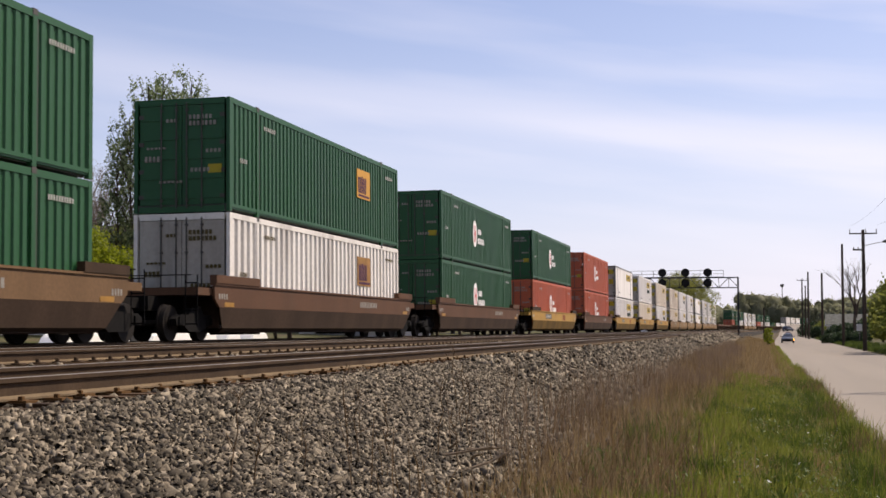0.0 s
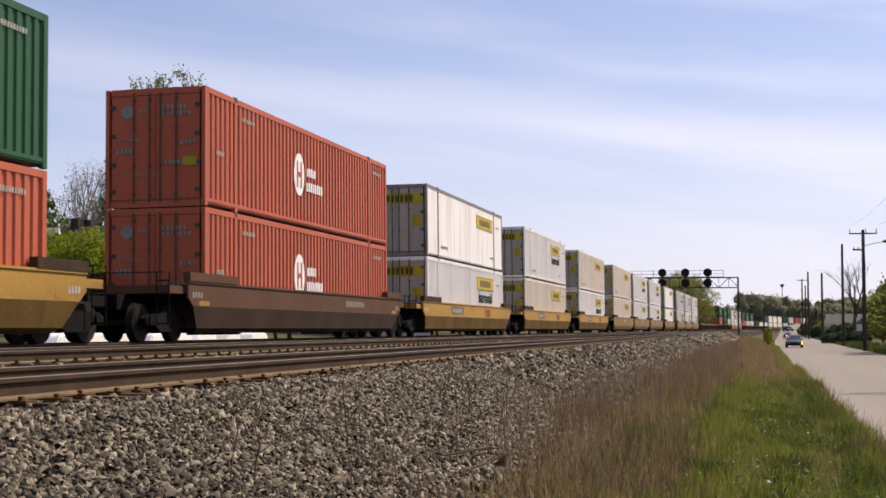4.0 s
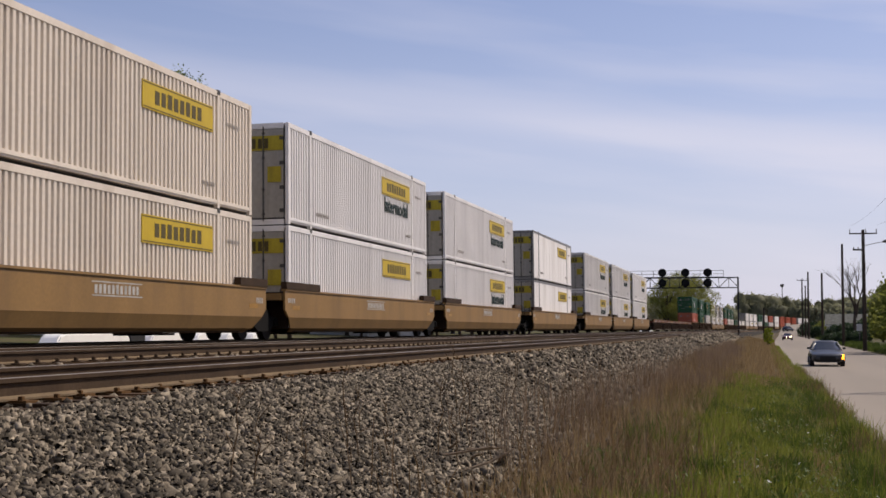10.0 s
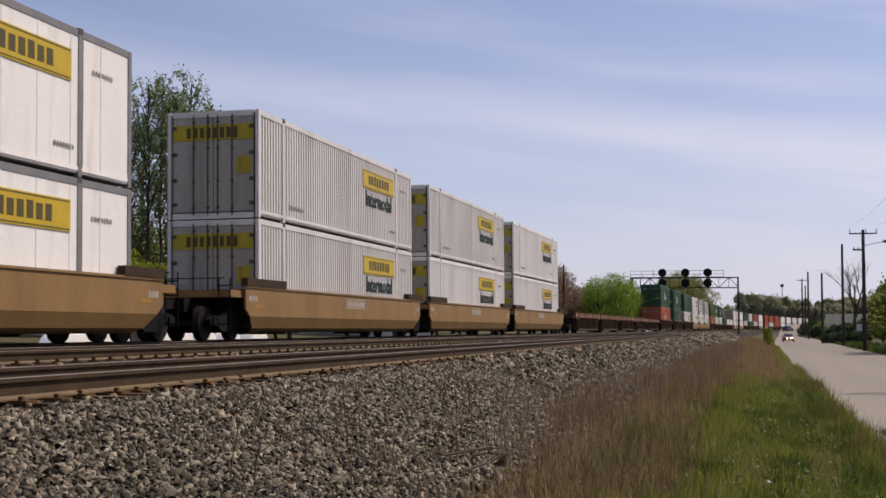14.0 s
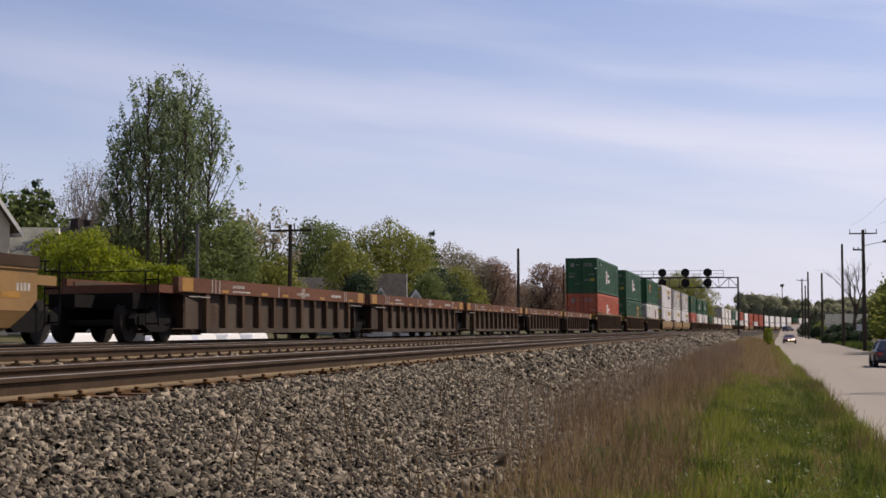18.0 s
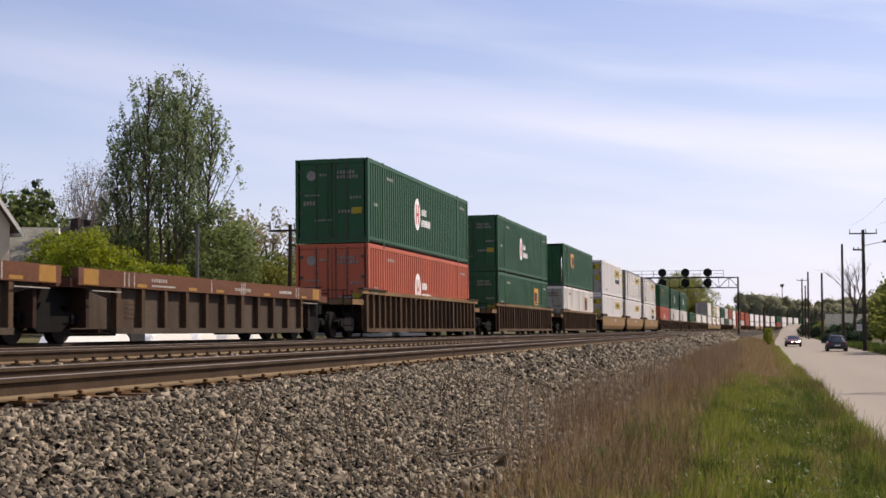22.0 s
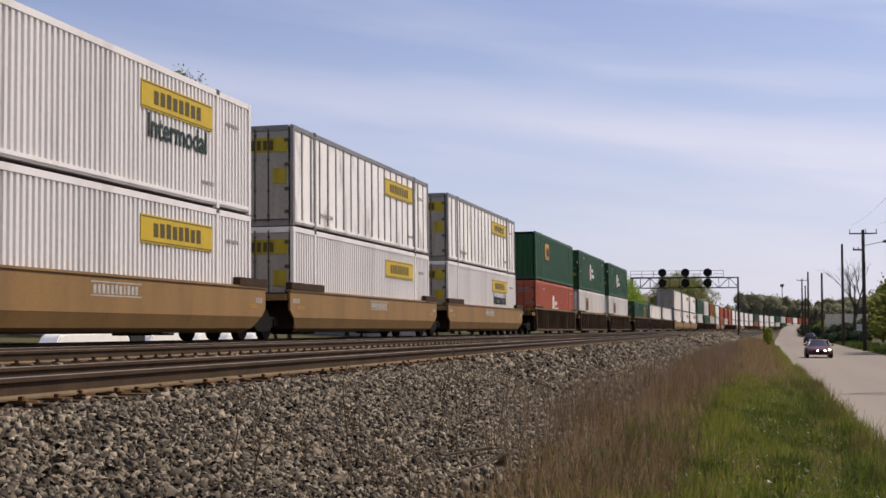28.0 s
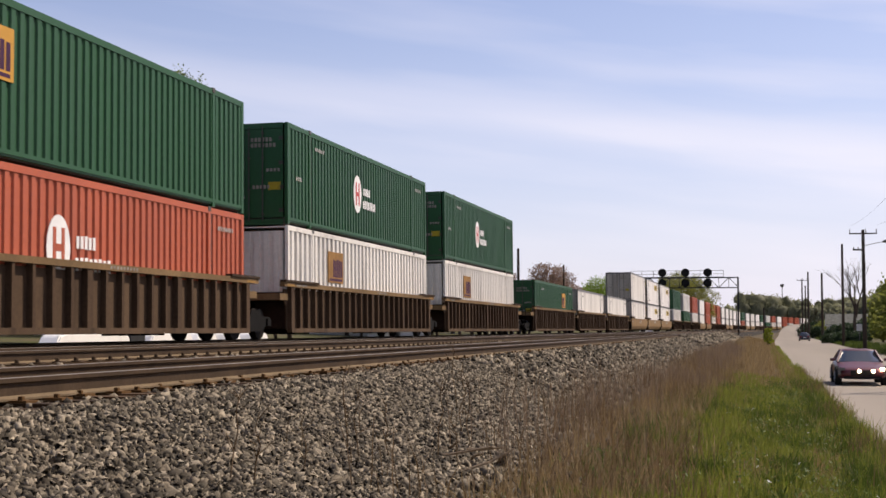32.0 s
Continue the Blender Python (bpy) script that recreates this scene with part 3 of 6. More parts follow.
def well_car(name, skin, style, front, rear, label, cap=None, half=CL / 2, fine=True):
    """One well unit. front, rear: 'end' (own truck and coupler), 'shared' (truck stands under this joint) or 'rest' (sits on the next unit's truck)."""
    c = new(name)
    tagged(c, label, "rail car", "cars of the train")
    w, cap = 1.44, cap or skin
    span = {"end": half + 1.28, "shared": half + 0.68, "rest": half + 0.68}
    if style == "empty":
        span["shared"] = span["rest"] = half + 1.22
    f, r = -span[front], span[rear]
    cut = 1.5 if style == "empty" else 0.5
    for s in (-1, 1):
        if style == "smooth":
            bm = bmesh.new()
            top, mid, low = 1.33, (0.6 if skin is M_BROWN else 0.8), 0.19
            # upper plate
            slab(bm, [(f, top), (r, top), (r, mid + 0.2), (r - 0.28, mid), (f + 0.28, mid), (f, mid + 0.2)], s * w, s * (w - 0.06))
            part("side_sill", bm, skin, c)
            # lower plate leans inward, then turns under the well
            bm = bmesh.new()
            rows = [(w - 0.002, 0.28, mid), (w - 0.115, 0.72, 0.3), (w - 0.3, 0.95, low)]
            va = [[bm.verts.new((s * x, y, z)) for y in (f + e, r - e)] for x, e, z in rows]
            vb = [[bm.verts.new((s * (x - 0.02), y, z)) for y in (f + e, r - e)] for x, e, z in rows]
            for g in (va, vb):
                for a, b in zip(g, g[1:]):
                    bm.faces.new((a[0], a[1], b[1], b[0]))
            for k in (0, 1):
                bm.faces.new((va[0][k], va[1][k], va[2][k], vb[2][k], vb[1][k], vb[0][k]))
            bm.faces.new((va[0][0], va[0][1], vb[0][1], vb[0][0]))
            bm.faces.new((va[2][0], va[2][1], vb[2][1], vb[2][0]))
            # all but brown cars: shade is painted into this plate's colour
            part("lower_plate", bm, skin if skin is M_BROWN else M_LOWSHADEY if skin is M_YELLOW else M_LOWSHADE, c, "" if skin is M_BROWN else "lower plate coloured for dirt and shade")
            boxes("top_flange", skin, c, (s * (w + 0.03), s * (w - 0.12), f, r, top, top + 0.05))
            bm = bmesh.new()
            xx = w - 0.002 if s > 0 else -w - 0.004
            ym = -3.2 if skin is M_YELLOW else 0.3 if skin is M_BROWN else 3.75
            bars(bm, xx, ym - 1.0, ym + 1.0, 0.98, 1.17, 11, fill=0.6)
            if skin is M_BROWN:
                for z in (0.93, 1.2):
                    box(bm, xx, xx + 0.006, ym - 1.1, ym + 1.1, z, z + 0.025)
            if skin is M_YELLOW and fine:
                xb = w - 0.008 if s > 0 else -w - 0.003
                boxes("number_panel", M_ROD, c, (xb, xb + 0.011, ym - 1.15, ym + 1.15, 0.92, 1.22), label="dark number panel with worn white marks")
                boxes("faded_panel", M_PATCHRED, c, (xb, xb + 0.01, ym + 6.0, ym + 7.2, 0.86, 1.2), label="faded red painted patch")
            bars(bm, xx, f + 0.25, f + 0.85, 1.0, 1.14, 4, fill=0.55)
            bars(bm, xx, r - 0.7, r - 0.2, 0.95, 1.1, 4, fill=0.55)
            part("number_mark", bm, M_MARK if skin in (M_BROWN, M_YELLOW) else M_FAINT, c, "worn white markings")
            for y in (f + 0.9, r - 0.9) if fine else ():
                boxes("reflector", M_AMBER, c, (s * (w - 0.002), s * (w + 0.005), y - 0.3, y + 0.3, 0.82, 0.93))
        else:
            bm = bmesh.new()
            slab(bm, [(f + 0.3, 1.4), (r - 0.3, 1.4), (r - 0.3, 1.1), (r - cut, 0.9), (r - cut, 0.25), (f + cut, 0.25), (f + cut, 0.9), (f + 0.3, 1.1)], s * (w - 0.17), s * (w - 0.13))
            part("side_sheet", bm, skin, c)
            th, top = (0.34, 1.46) if style == "empty" else (0.13, 1.58)
            boxes("top_chord", cap, c, (s * (w + 0.01), s * (w - 0.14), f, r, top - th, top))
            boxes("bottom_chord", skin, c, (s * w, s * (w - 0.14), f + cut + 0.1, r - cut - 0.1, 0.18, 0.30))
            n = (25 if half > 7 else 11) if fine else 9
            ribs = []
            for i in range(n):
                y = f + cut + 0.2 + (r - f - 2 * cut - 0.4) * i / (n - 1)
                k = (0.1 if half < 7 else 0.11) if i % 6 == 0 else (0.075 if half < 7 else 0.05)
                ribs.append((s * (w - 0.006), s * (w - 0.15), y - k, y + k, 0.29, top - th))
            for d in ribs if fine else ():
                boxes("side_post", M_RUSTPOST, c, d)
            if not fine:
                tagged(boxes("side_posts", M_RUSTPOST, c, *ribs), kind="stuff")
            bm = bmesh.new()
            xx = w + 0.008 if s > 0 else -w - 0.014
            zz = top - th
            if style == "empty":
                bars(bm, xx, f + 3.2, f + 4.0, zz + 0.16, zz + 0.24, 7, fill=0.5)
                bars(bm, xx, f + 3.2, f + 4.4, zz + 0.06, zz + 0.1, 9, fill=0.8)
                bars(bm, xx, 0.6, 1.7, zz + 0.1, zz + 0.18, 9, fill=0.5)
                bars(bm, xx, r - 3.6, r - 2.6, zz + 0.12, zz + 0.2, 6, fill=0.7)
                for y in (f + 1.9, f + 2.1, f + 2.35, -0.9, 1.0, 1.12, 1.24, r - 2.25, r - 2.05):
                    box(bm, xx, xx + 0.006, y, y + 0.035, zz + 0.02, top - 0.02)
            else:
                bars(bm, xx, f + 1.0, f + 1.9, zz + 0.03, zz + 0.1, 7, fill=0.5)
                bars(bm, xx, 0.5, 1.8, zz + 0.03, zz + 0.1, 9, fill=0.5)
            part("number_mark", bm, M_FAINT if style != "empty" else M_MARK, c, "worn white markings")
            if style == "empty":
                boxes("yellow_stencil", M_AMBER, c, *[(xx, xx + 0.006, y, y + 0.45, zz + 0.03, zz + 0.1) for y in (f + 2.5, -2.2, -0.6, 2.6, r - 1.8)], label="worn yellow stencil patches")
                tagged(boxes("panel_mark", M_RUST, c, *[(s * (w - 0.135), s * (w - 0.124), y, y + 0.5, z, z + 0.05) for y in (f + 2.2, r - 2.6) for z in (0.5, 0.6, 0.7, 0.8)]), kind="stuff")
                bm = bmesh.new()
                tube(bm, (s * (w + 0.04), f + 0.5, 1.02), (s * (w + 0.04), f + 1.7, 1.02), 0.016, n=5)
                tube(bm, (s * (w + 0.04), r - 1.7, 1.02), (s * (w + 0.04), r - 0.5, 1.02), 0.016, n=5)
                part("grab_rail", bm, M_FAINT, c)
            for y in (f + 0.5, r - 0.5) if fine else ():
                boxes("reflector", M_AMBER, c, (s * (w + 0.008), s * (w + 0.014), y - 0.3, y + 0.3, top - th + 0.02, top - 0.02))
        # ledges over the ends of the well
        for y0, y1 in () if style == "empty" else ((f, f + 2.9), (r - 1.9, r)):
            boxes("end_ledge", M_LEDGE if skin is not M_MAROON else skin, c, (s * (w + 0.05), s * (w - 0.13), y0, y1, *((1.381, 1.58) if style == "smooth" else (1.581, 1.64))))
    boxes("well_floor", M_RUSTDARK, c, (-1.2, 1.2, f + 1.3, r - 1.3, 0.2, 0.28))
    for e, y in ((front, f), (rear, r)):
        d = -1 if y < 0 else 1
        yo = y + d * (1.35 if e == "end" else 0.62)
        boxes("end_platform", cap, c, (-1.35, 1.35, min(y - d * 0.55, yo - d * 0.5), max(y - d * 0.55, yo - d * 0.5), 1.08, 1.26))
        boxes("bulkhead", M_RUSTDARK, c, (-1.29, 1.29, y - d * 0.72, y - d * 0.60, 0.3, 1.32))
        # on empties the sill is widened, an added dark filler above the truck
        boxes("centre_sill", M_TRUCK, c, (*((-1.0, 1.0) if style == "empty" else (-0.35, 0.35)), min(y - d, yo), max(y - d, yo), 0.72, 1.06))
        if e == "end":
            truck(c, d * (half + 1.55))
            boxes("coupler", M_TRUCK, c, (-0.13, 0.13, min(yo, d * (half + 3.55)), max(yo, d * (half + 3.55)), 0.75, 1.02))
            bm = bmesh.new()
            for xx in (1.08, 1.38):
                tube(bm, (xx, yo - d * 0.45, 0.35), (xx, yo - d * 0.45, 1.55), 0.016, n=5)
            for z in (0.4, 0.72, 1.04, 1.36):
                tube(bm, (1.08, yo - d * 0.45, z), (1.38, yo - d * 0.45, z), 0.016, n=5)
            part("ladder", bm, M_TRUCK, c)
            bm = bmesh.new()
            tube(bm, (-1.2, yo - d * 0.5, 1.28), (-1.2, yo - d * 0.5, 1.55), 0.014, n=5)
            tube(bm, (1.2, yo - d * 0.5, 1.55), (-1.2, yo - d * 0.5, 1.55), 0.014, n=5)
            part("handrail", bm, M_TRUCK, c)
        elif e == "shared":
            truck(c, d * (half + 1.46))
    for y in (-4.5, 4.5) if fine else ():
        boxes("brake_rigging", M_TRUCK, c, (-0.5, 0.5, y - 0.6, y + 0.6, 0.14, 0.19))
    return c


# ---------------------------------------------------------------- ground
def profile(y):
    """Ground cross-section at y, as (x, z) from the far left to the far right."""
    b = bend(min(y, 420.0)) + (far_bend(y) - bend(min(y, 420.0)) if y > 420 else 0.0)
    # the road keeps straighter than the line, and climbs far off
    inn = 0.58 + 0.27 * min(1.0, max(0.0, (y - 40.0) / 60.0))
    up = min(4.0, max(0.0, (y - 355.0) * 0.022))
    return [(x + b - (inn if 2.0 < x < 3.0 else 0.0), z + (up if x > 1.0 else 0.0)) for x, z in SECTION]


SECTION = [(-900, 1.0), (-120, 0.9), (-60, 0.35), (-26, -0.75), (-18.5, -0.95), (-16.4, -0.50), (-8.6, -0.50), (-8.0, -0.62), (-4.9, -0.62), (-4.65, -0.58), (-4.35, -0.64), (-2.55, -1.32),
           (-1.6, -1.62), (0.2, -1.90), (2.2, -2.02), (2.5, -2.06), (9.6, -2.06), (9.9, -2.02), (13, -1.8), (30, -1.2), (90, 1.0), (900, 2.0)]


def strip(name, i0, i1, material, kind_label, lift=0.0, ys=None):
    ys = ys or [-60, -20, 0, 5, 10, 15, 20, 25, 30, 35, 40, 50, 60, 80, 100, 130, 160, 200, 240, 280, 320, 360, 400, 440, 480, 520, 560, 600, 650, 700, 800, 1000, 1400]
    bm = bmesh.new()
    rows = [[bm.verts.new((x, y, z + lift)) for x, z in profile(y)[i0:i1 + 1]] for y in ys]
    for a, b in zip(rows, rows[1:]):
        for j in range(len(a) - 1):
            bm.faces.new((a[j], a[j + 1], b[j + 1], b[j]))
    ob = new(name, mesh_of(bm, name, material))
    for p in ob.data.polygons:
        if p.normal.z < 0:
            p.flip()
    tagged(ob, kind_label, name, kind="structure")
    return ob


M_GROUND = mat("grassy_ground", (0.055, 0.065, 0.02), 0.95, var=0.5, scale=0.3, fine=5, bump=0.8, bump_d=0.06, second=(0.09, 0.07, 0.04))
ground = strip("ground", 0, 21, M_GROUND, "grassy and bare ground beside the railway")
ballast_bed = strip("ballast_bed", 5, 11, M_BALLAST, "ballast bed under the tracks, near black for shade between stones", 0.012)
track_bed = strip("track_bed", 7, 9, M_RUSTBED, "rust-stained fines between the ties of the near track", 0.024)
verge = strip("verge", 11, 15, M_DIRT, "bare brown dirt and dead grass at the foot of the ballast", 0.012)
road = strip("road", 15, 16, M_ROAD, "pale worn concrete-grey two-lane road", 0.012)

# ---------------------------------------------------------------- tracks
def rail_mesh(ys, x0, z, name, parent):
    prof = [(-0.075, 0), (0.075, 0), (0.075, 0.016), (0.012, 0.035), (0.012, 0.122), (0.037, 0.135), (0.037, 0.168), (0.028, 0.172), (-0.028, 0.172), (-0.037, 0.168), (-0.037, 0.135), (-0.012, 0.122), (-0.012, 0.035), (-0.075, 0.016)]
    bm = bmesh.new()
    rows = []
    for y in ys:
        rows.append([bm.verts.new((x0 + far_bend(y) + x, y, z - 0.172 + h)) for x, h in prof])
    k = len(prof)
    top = []
    for a, b in zip(rows, rows[1:]):
        for i in range(k):
            f = bm.faces.new((a[i], a[(i + 1) % k], b[(i + 1) % k], b[i]))
            if i in (6, 7, 8):
                top.append(f)
            elif i in (1, 2, 12, 13):
                f.material_index = 2
    bm.faces.new(rows[0][::-1])
    bm.faces.new(rows[-1])
    for f in top:
        f.material_index = 1
    me = mesh_of(bm, name, M_RAILSIDE)
    me.materials.append(M_RAILTOP)
    me.materials.append(M_RAILFOOT)
    return part(name, me, None, parent)


LINE_YS = list(range(-40, 420, 10)) + list(range(420, 1000, 20))
TRACKS = [("track_1", -6.28, -0.37), ("track_2", -10.2, -0.285), ("track_3", TRAIN_X, RAIL_Z)]
for nm, cx, cz in TRACKS:
    tr = tagged(new(nm), "railway track of worn steel rails on old wooden ties", "track", kind="structure")
    for s in (-0.7525, 0.7525):
        rail_mesh(LINE_YS, cx + s, cz, "rail", tr)

bm = bmesh.new()
box(bm, -1.3, 1.3, -0.11, 0.11, -0.17, 0.0)
TIE = mesh_of(bm, "tie", M_TIE)
bm = bmesh.new()
for s in (-0.7525, 0.7525):
    box(bm, s - 0.18, s + 0.18, -0.09, 0.09, 0.0, 0.02)
    for d in (-0.105, 0.105):
        box(bm, s + d - 0.018, s + d + 0.018, -0.05, -0.015, 0.02, 0.05)
PLATES = mesh_of(bm, "tie_plate", M_PLATE)


def lay_ties(nm, cx, cz, y0, y1):
    tr = bpy.data.objects[nm]
    y, rr = y0, random.Random(5)
    while y < y1:
        m = pose(cx + far_bend(y) + rr.uniform(-0.05, 0.05), y, cz - 0.192 + rr.uniform(-0.008, 0.008), 0, 0, rr.uniform(-1.2, 1.2))
        for nm2, me in (("tie", TIE), ("tie_plate", PLATES)):
            o = new(nm2, me)
            o.parent = tr
            o.matrix_basis = m
        y += 0.52


# ---------------------------------------------------------------- vehicles on the road
M_CARRED = mat("car_dark_red", (0.085, 0.009, 0.016), 0.4, 0.0, var=0.1, bump=0.0, coat=0.1)
M_CARBLUE = mat("car_dark_blue", (0.012, 0.014, 0.03), 0.35, 0.1, var=0.1, bump=0.0, coat=0.3)
M_CARGREY = mat("car_dark_grey", (0.02, 0.022, 0.027), 0.35, 0.1, var=0.1, bump=0.0, coat=0.3)
M_GLASS = mat("car_glass", (0.02, 0.025, 0.03), 0.06, 0.0, var=0.1, bump=0.0, coat=0.5)
M_TYRE = mat("tyre", (0.02, 0.02, 0.02), 0.85, var=0.2)
M_RIM = mat("rim", (0.35, 0.35, 0.36), 0.35, 0.8, var=0.1)
M_HEAD = mat("headlight_lit", (0.8, 0.8, 0.75), 0.2, var=0.0, bump=0, emit=((1.0, 0.72, 0.42), 14.0))
M_TURN = mat("turn_light_lit", (0.8, 0.3, 0.02), 0.3, var=0.0, bump=0, emit=((1.0, 0.35, 0.02), 6.0))
M_LENS = mat("lens_dull", (0.1, 0.1, 0.105), 0.15, var=0.1, bump=0)
M_TAIL = mat("tail_lens", (0.25, 0.01, 0.01), 0.25, var=0.1, bump=0)
CAR_WHEELS = []


def motor_car(label, paint, height=1.42, lights="none", boot=True):
    """A sedan, nose towards -y, standing on z = 0."""
    c = tagged(new("car"), label, "car")
    k = height / 1.42
    # lower body: rounded sections from nose to tail
    bm = bmesh.new()
    secs = [(-2.28, 0.62, 0.34, 0.56), (-2.18, 0.80, 0.25, 0.66), (-1.75, 0.87, 0.20, 0.76), (-1.0, 0.90, 0.19, 0.87), (-0.6, 0.90, 0.19, 0.92), (0.4, 0.905, 0.19, 0.94), (1.3, 0.90, 0.19, 0.96), (1.85, 0.87, 0.22, 0.97), (2.18, 0.80, 0.28, 0.90), (2.28, 0.64, 0.38, 0.78)]
    rows = []
    for y, hw, z0, z1 in secs:
        z1 = z1 * k
        zm = z0 + (z1 - z0) * 0.55
        half = [(hw * 0.86, z0), (hw * 0.97, z0 + 0.10), (hw, zm), (hw * 0.97, z1 - 0.10), (hw * 0.86, z1 - 0.02), (hw * 0.5, z1 + 0.02)]
        rows.append([bm.verts.new((x, y, z)) for x, z in half] + [bm.verts.new((-x, y, z)) for x, z in half[::-1]])
    m = len(rows[0])
    for a, b in zip(rows, rows[1:]):
        for i in range(m):
            bm.faces.new((a[i], a[(i + 1) % m], b[(i + 1) % m], b[i]))
    bm.faces.new(rows[0][::-1])
    bm.faces.new(rows[-1])
    body = part("body", bm, paint, c)
    # cabin: glass all round under a painted roof
    rear = 1.72 if boot else 2.05
    ring = lambda bm, y0, y1, hx, z, yo=0.0: [bm.verts.new(q) for q in ((-hx, y0, z), (-hx * 0.55, y0 - yo, z), (hx * 0.55, y0 - yo, z), (hx, y0, z), (hx, (y0 + y1) / 2, z), (hx, y1, z), (hx * 0.5, y1 + yo, z), (-hx * 0.5, y1 + yo, z), (-hx, y1, z), (-hx, (y0 + y1) / 2, z))]
    bm = bmesh.new()
    lo, hi = ring(bm, -0.72, rear, 0.80, 0.90 * k, 0.12), ring(bm, 0.02, 0.98 if boot else 1.5, 0.60, 1.33 * k, 0.08)
    for i in range(10):
        bm.faces.new((lo[i], lo[(i + 1) % 10], hi[(i + 1) % 10], hi[i]))
    glass = part("cabin_glass", bm, M_GLASS, c)
    bm = bmesh.new()
    lo, mid, hi = ring(bm, 0.0, 1.0 if boot else 1.52, 0.615, 1.31 * k, 0.08), ring(bm, 0.08, 0.92 if boot else 1.44, 0.56, 1.37 * k, 0.07), ring(bm, 0.28, 0.72 if boot else 1.25, 0.36, 1.40 * k, 0.05)
    for a, b in ((lo, mid), (mid, hi)):
        for i in range(10):
            bm.faces.new((a[i], a[(i + 1) % 10], b[(i + 1) % 10], b[i]))
    bm.faces.new(hi)
    roof = part("roof", bm, paint, c)
    for o in (body, glass, roof):
        for q in o.data.polygons:
            q.use_smooth = True
    sub = body.modifiers.new("round", "SUBSURF")
    sub.levels = sub.render_levels = 2
    for s in (-1, 1):
        for p0, p1, r0 in (((s * 0.80, -0.74, 0.90 * k), (s * 0.615, 0.0, 1.33 * k), 0.04), ((s * 0.80, 0.55, 0.93 * k), (s * 0.61, 0.5, 1.34 * k), 0.035), ((s * 0.79, rear, 0.92 * k), (s * 0.60, 0.98 if boot else 1.5, 1.33 * k), 0.055)):
            bm = bmesh.new()
            tube(bm, p0, p1, r0, n=6)
            part("roof_pillar", bm, paint, c)
        for y in (-1.4, 1.38):
            bm = bmesh.new()
            tube(bm, (s * 0.70, y, 0.33), (s * 0.905, y, 0.33), 0.37, n=20)
            part("wheel_arch", bm, M_TYRE, c)
    boxes("grille", M_TYRE, c, (-0.42, 0.42, -2.275, -2.2, 0.36, 0.56))
    boxes("bumper", M_TYRE, c, (-0.66, 0.66, -2.30, -2.15, 0.26, 0.34))
    boxes("number_plate", M_PAINTW, c, (-0.25, 0.25, 2.27, 2.30, 0.5, 0.62))
    for s in (-1, 1):
        if "head" in lights:
            bm = bmesh.new()
            tube(bm, (0.12 + s * 0.24, -2.33, 0.53), (0.12 + s * 0.24, -2.25, 0.53), 0.065, n=12)
            part("driving_light", bm, M_HEAD, c)
        boxes("headlight", M_HEAD if "head" in lights and s > 0 else M_LENS, c, (s * 0.62, s * 0.76, -2.27, -2.1, 0.55, 0.65))
        boxes("turn_light", M_TURN if "turn" in lights and s > 0 else M_LENS, c, (s * 0.76, s * 0.86, -2.22, -2.0, 0.40, 0.66))
        boxes("tail_light", M_TAIL, c, (s * 0.52, s * 0.80, 2.2, 2.285, 0.66, 0.82))
        bm = bmesh.new()
        box(bm, s * 0.88, s * 1.04, -0.65, -0.5, 0.92 * k, 1.04 * k)
        part("mirror", bm, paint, c)
        boxes("door_handle", M_RIM, c, (s * 0.89, s * 0.915, 0.35, 0.5, 0.78 * k, 0.81 * k))
        for y in (-1.4, 1.38):
            wb = new("wheel")
            wb.parent = c
            wb.location = (s * 0.815, y, 0.32)
            bm = bmesh.new()
            tube(bm, (-0.11, 0, 0), (0.11, 0, 0), 0.32, n=20)
            part("tyre", bm, M_TYRE, wb)
            bm = bmesh.new()
            tube(bm, (s * 0.10, 0, 0), (s * 0.125, 0, 0), 0.2, n=14)
            for q in range(5):
                an = q * 1.2566
                tube(bm, (s * 0.12, 0, 0), (s * 0.13, 0.19 * math.cos(an), 0.19 * math.sin(an)), 0.025, n=5)
            part("rim", bm, M_RIM, wb)
            CAR_WHEELS.append((wb, c))
    return c


sedan = motor_car("dark grey sedan with an orange turn light lit", M_CARGREY, 1.42, "turn")
coupe = motor_car("dark red low car with its headlights on", M_CARRED, 1.32, "head")
leaving = motor_car("dark blue hatchback driving away on the road", M_CARBLUE, 1.5, "none", boot=False)
ROAD_Z = -2.046
waiting = motor_car("dark blue car waiting far up the road", M_CARBLUE, 1.6, "none", boot=False)


def car_pose(x, y, away=False, sway=0.8):
    turn = -math.degrees(math.atan(2 * 3.8e-5 * max(y, 0)))
    return pose(x + sway * bend(y), y, ROAD_Z, 0, 0, turn + (180 if away else 0))


def lane_fit(y):
    """Sideways shift of the low car by distance, shaped to fit the camera's view."""
    return float(np.interp(y, (40, 60, 80, 105, 130, 155, 190), (0.2, 0.3, 0.6, 0.7, 0.4, 0.1, 0.0)))


RUNS = {
    "sedan": (sedan, 3.85, False, [(0, 207), (3, 168.5), (6, 130), (9, 91.5), (12, 53), (13, 40.2), (14, 27.4), (16, 1.7), (32, -203)]),
    "coupe": (coupe, 3.5, False, [(0, 345), (5.5, 300), (9.5, 265), (13, 238), (16.5, 212), (19, 192), (21, 175), (23, 154), (25, 131), (27.5, 106), (29, 90), (30.5, 73), (32, 53)]),
    "leaving": (leaving, 7.1, True, [(0, -157), (16, 51), (17, 64), (18, 77), (19, 90), (20, 103), (21, 116), (22, 130), (23, 143), (24, 156), (25, 170), (27.5, 200), (29, 217), (30.5, 230), (32, 243)]),
}


